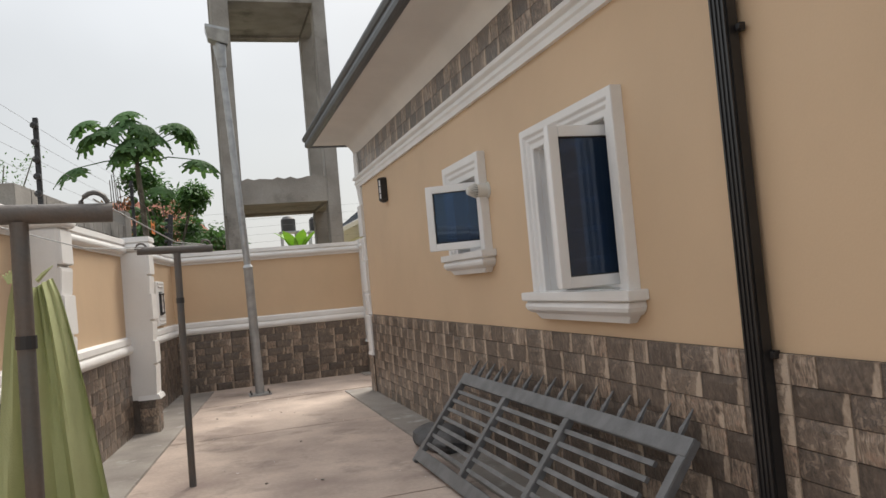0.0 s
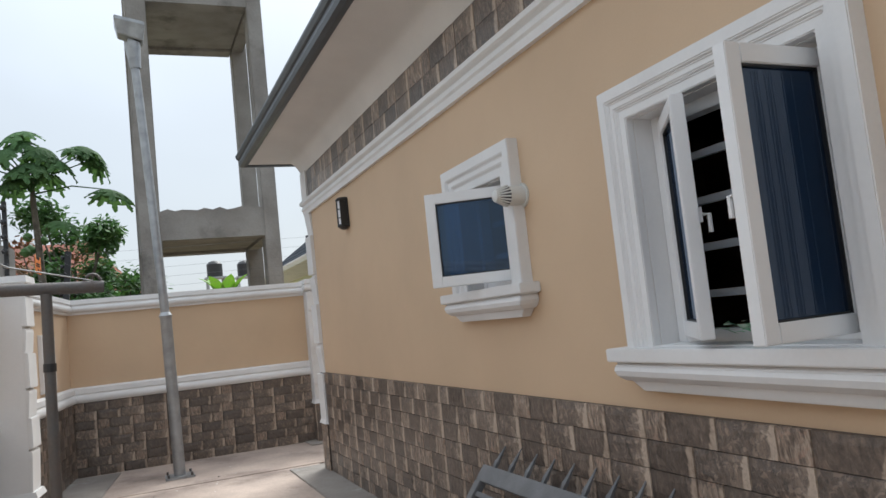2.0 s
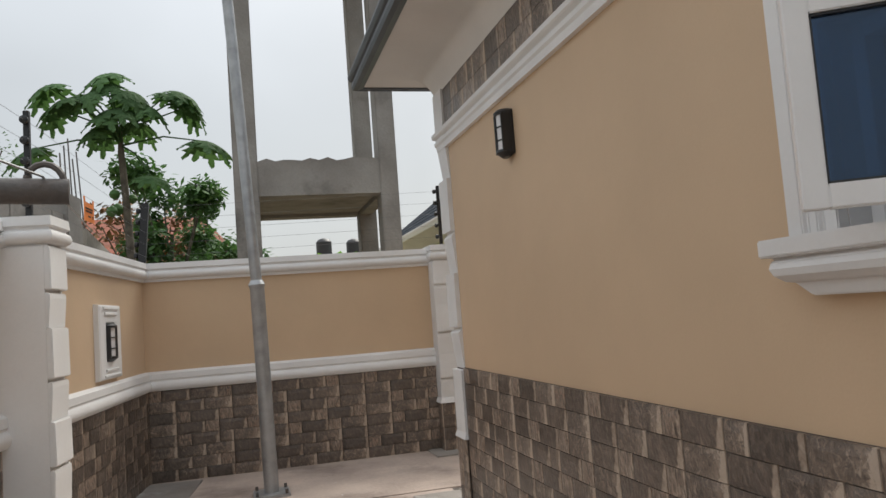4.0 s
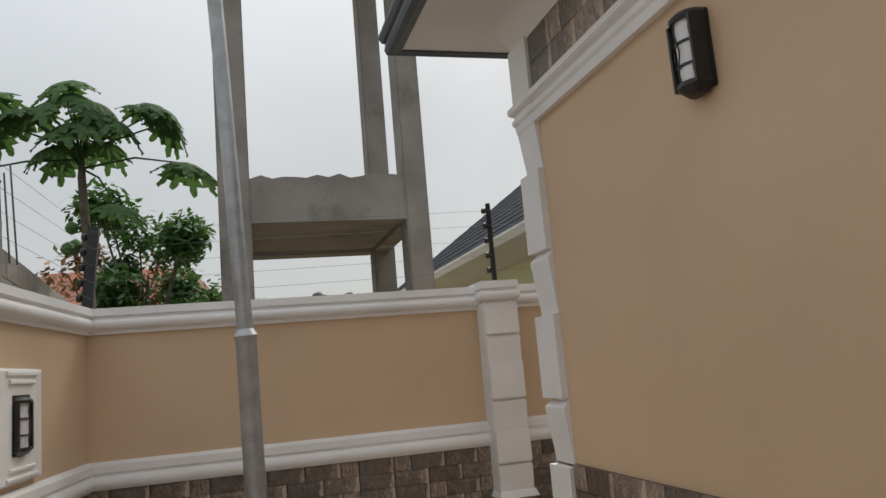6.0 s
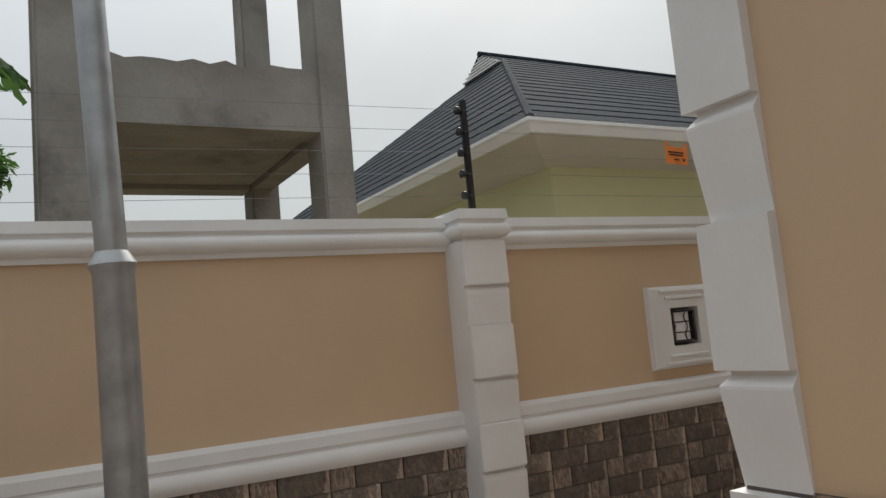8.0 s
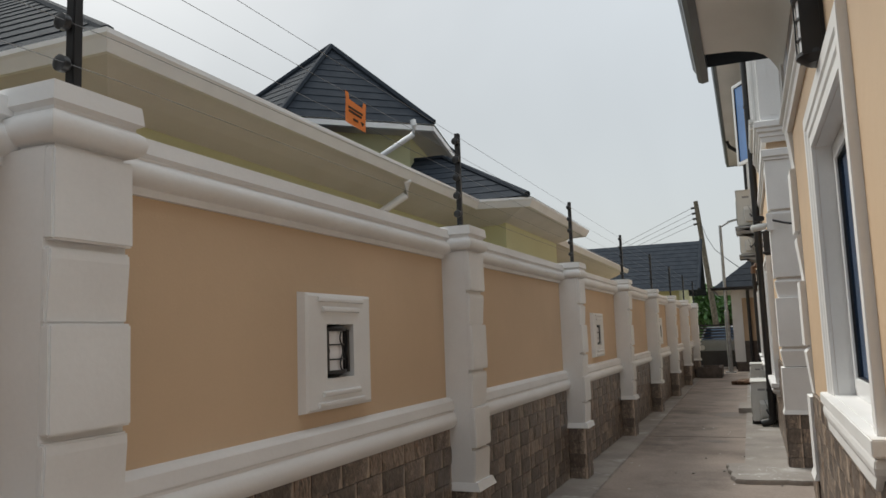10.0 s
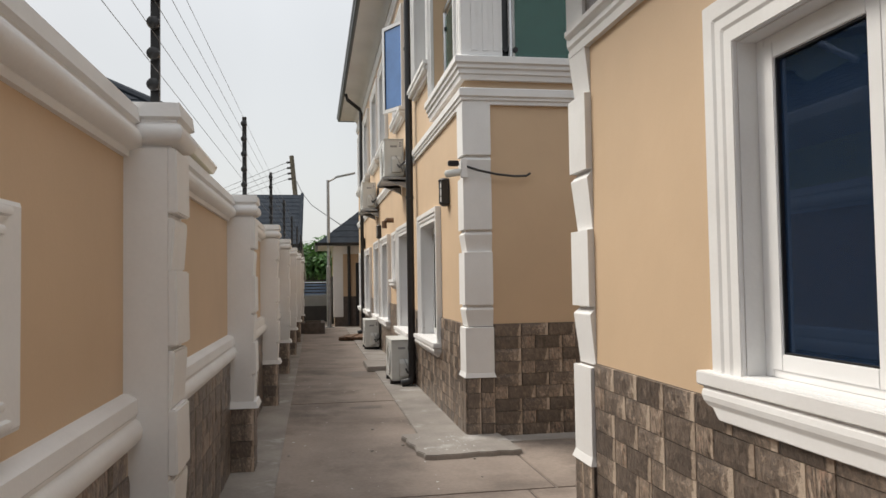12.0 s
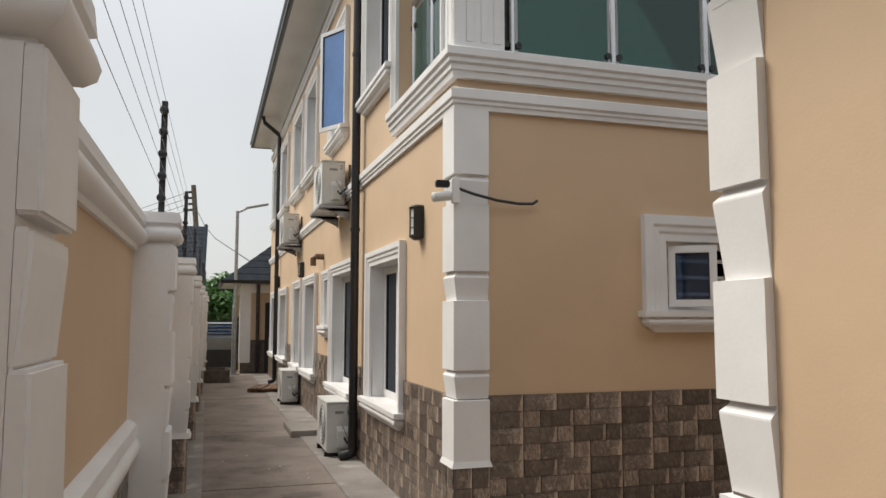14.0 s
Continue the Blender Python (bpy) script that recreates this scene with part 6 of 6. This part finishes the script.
for a, b, c, s in ((-0.12, -0.03, 3.36, 0.075), (-0.1, 0.05, 3.16, 0.09), (-0.16, -0.05, 3.12, 0.08), (0.1, 0.03, 3.3, 0.07)):
    part("fruit", Geo().tube([(a, b, c - s), (a, b, c - 0.6 * s), (a, b, c), (a, b, c + 0.6 * s), (a, b, c + s)], [0.01, 0.75 * s, s, 0.75 * s, 0.01], 12), LEAF_DARK, pap, smooth=True)


def leafy_tree(name, x, y, z0, z1, rad, n, mat, label, seed, size=0.12, blobs=9, trunk_r=0.08):
    """Trunk, limbs and a loose crown of many small drooping leaves gathered in uneven clumps."""
    r = random.Random(seed)
    t = thing(name, pose(x, y, 0), label, "tree")
    g = Geo().tube([(0, 0, -0.02), (r.uniform(-0.1, 0.1), 0, z0 * 0.6), (r.uniform(-0.15, 0.15), 0, z0 + (z1 - z0) * 0.5)], [trunk_r, trunk_r * 0.75, trunk_r * 0.35], 9)
    part("trunk", g, BARK, t)
    lv = Geo()
    for b in range(blobs):
        a = r.uniform(0, 2 * math.pi)
        q = r.uniform(0.1, 1.0) ** 0.6
        c = Vector((math.cos(a) * rad * q * 0.8, math.sin(a) * rad * q * 0.8, r.uniform(z0, z1)))
        part("limb", Geo().tube([(0, 0, z0 * 0.75), c * 0.5 + Vector((0, 0, z0 * 0.45)), c], [trunk_r * 0.4, trunk_r * 0.25, 0.012], 6), BARK, t)
        br = rad * r.uniform(0.25, 0.5)
        for k in range(n // blobs):
            d = Vector((r.gauss(0, 1), r.gauss(0, 1), r.gauss(0, 0.7))).normalized() * br * r.uniform(0.35, 1.05)
            p = c + d
            u = Vector((r.uniform(-1, 1), r.uniform(-1, 1), r.uniform(-0.9, 0.2))).normalized() * size * r.uniform(0.7, 1.3)
            w = u.cross(Vector((r.uniform(-0.4, 0.4), r.uniform(-0.4, 0.4), 1))).normalized() * size * 0.24
            lv.add([p, p + u * 0.5 + w, p + u, p + u * 0.5 - w], [(0, 1, 2, 3)])
    crown = part("crown", lv, mat, t, "uneven crown of small leaves")
    crown["kind"] = "stuff"
    return t


leafy_tree("mango_tree", -2.72, 8.2, 2.0, 4.2, 0.95, 5600, LEAF_DARK, "dense dark green tree behind the papaya", 3, 0.16, 16)
leafy_tree("mango_tree", -2.0, 9.6, 1.7, 3.3, 0.8, 2600, LEAF_DARK, "low dark green tree behind the fence", 5, 0.15, 12)
leafy_tree("almond_tree", -3.3, 10.2, 1.8, 3.9, 1.3, 1500, LEAF_RED, "rusty brown leaved tree in front of the red roof", 7, 0.18, 14)
leafy_tree("bush", -0.9, 12.5, 1.7, 3.2, 0.7, 700, LEAF_DARK, "small green bush beyond the water tower", 9, 0.16, 7)
leafy_tree("thin_tree", -6.3, 8.5, 2.6, 5.4, 1.3, 1100, LEAF_DARK, "thin airy tree with tiny leaves", 11, 0.09, 16)
leafy_tree("thin_tree", -5.6, 6.6, 2.6, 3.9, 0.9, 600, LEAF_DARK, "thin airy tree with tiny leaves", 12, 0.08, 10)
ban = thing("banana_plant", pose(2.6, 30, 0) @ Matrix.Diagonal((1.6, 1.6, 1.45, 1)), "bright green banana plant behind the wall", "plant")
part("stem", Geo().tube([(0, 0, 0), (0, 0, 2.4)], [0.16, 0.1], 10), LEAF_BRIGHT, ban)
for k in range(7):
    a = 2 * math.pi * k / 7 + 0.4
    rows = []
    for i in range(7):
        t = i / 6
        c = Vector((math.cos(a) * 0.75 * t, math.sin(a) * 0.75 * t, 2.3 + 1.5 * t - 0.7 * t * t))
        w = 0.2 * math.sin(math.pi * min(1, 0.12 + t * 0.88)) + 0.01
        s = Vector((-math.sin(a), math.cos(a), 0)) * w
        rows.append([c - s - Vector((0, 0, w * 0.3)), c, c + s - Vector((0, 0, w * 0.3))])
    part("leaf", Geo().loft(rows, False, False), LEAF_BRIGHT, ban)
for i in range(9):
    leafy_tree("far_tree", 48 + 5 * (i % 3), -6 + 2.6 * i, 1.0, 4.0 + (i * 37 % 10) * 0.12, 2.6, 2600, LEAF_DARK, "distant round green tree at the end of the lane", 20 + i, 0.5, 14, 0.15)

# ---- damp stains and small litter on the ground ----
DAMP = material("damp_concrete", (0.15, 0.12, 0.10), 0.55, 0.3, 6, 40, 0.4, tone=(0.17, 0.135, 0.115))
r3 = random.Random(77)
for cx, cy, rx, ry in ((4.98, 0.42, 0.10, 0.27), (12.3, 0.75, 0.35, 0.25), (9.2, 0.85, 0.12, 0.2)):
    ring = []
    for k in range(22):
        a = 2 * math.pi * k / 22
        q = r3.uniform(0.65, 1.1)
        ring.append((cx + rx * q * math.cos(a), cy + ry * q * math.sin(a), 0.0036))
    tagged(part("damp_stain", Geo().add(ring, [tuple(range(22))]), DAMP), "dark damp stain on the dusty concrete", "stain", kind="stuff")

r1 = random.Random(14)
litter = Geo()
for k in range(48):
    x, y = (r1.uniform(-2.2, -0.3), r1.uniform(-6, 1.6)) if k < 18 else (r1.uniform(4.6, 14), r1.uniform(-0.3, 1.8))
    s = r1.uniform(0.004, 0.013)
    m = Matrix.Translation((x, y, 0.004 + s * 0.3)) @ Matrix.Rotation(r1.uniform(0, 6), 4, "Z")
    litter.box(-s, s, -s * 0.6, s * 0.6, -s * 0.3, s * 0.4, m)
drips = Geo()
for k in range(170):
    if k < 60:
        x, y, z = r1.uniform(6.6, 7.3), r1.uniform(0.1, 0.56), 0.0425
    elif k < 120:
        x, y, z = r1.uniform(5.0, 12.0), r1.uniform(0.5, 1.7), 0.004
    else:
        x, y, z = r1.uniform(-2.2, -0.4), r1.uniform(-7, 1.2), 0.004
    s = 0.003 + 0.011 * r1.random() ** 3
    ring = [(x + s * r1.uniform(0.6, 1.2) * math.cos(a), y + s * r1.uniform(0.6, 1.2) * math.sin(a), z) for a in [k2 * math.pi / 3 for k2 in range(6)]]
    drips.add(ring, [(0, 1, 2, 3, 4, 5)])
tagged(part("paint_drips", drips, WHITE), "dried white paint drips spattered on the concrete", "paint drips", kind="stuff")
tagged(part("gravel_litter", litter, APRON), "scattered cement crumbs and grit on the yard", "litter", kind="stuff")

# ---- tiles last ----
random.seed(21)
tiles(wall_side, 0.2, 12.9, 0, TILE_TOP, 3, (2.0, 8.4), -0.006)
tiles(wall_end, -4.22, -0.2, 0, TILE_TOP, 4, (-4.3, 0), -0.006)
tiles(wall_side, 0.2, 12.9, 2.815, 3.10, 6, None, -0.006, height=0.142)
tiles(wall_end, -4.22, -0.2, 2.815, 3.10, 7, None, -0.006, height=0.142)
tiles(wall_west, 0.23, 7.9, 0, 1.03, 8, (0.2, 3.4), -0.006)
tiles(wall_facade, BX - BE, -0.23, 0, 1.03, 9, (-7.6, 0), -0.006, openings=[(BX - b - 0.14, BX - a + 0.14, c - 0.05) for a, b, c, d in G_WIN])
tiles(wall_far, 0.0, 27, 0, SK, 10, (0.0, 8.5), -0.006)
tiles(wall_left, -14.5, 0.0, 0, SK, 11, (-7.5, 0), -0.006)
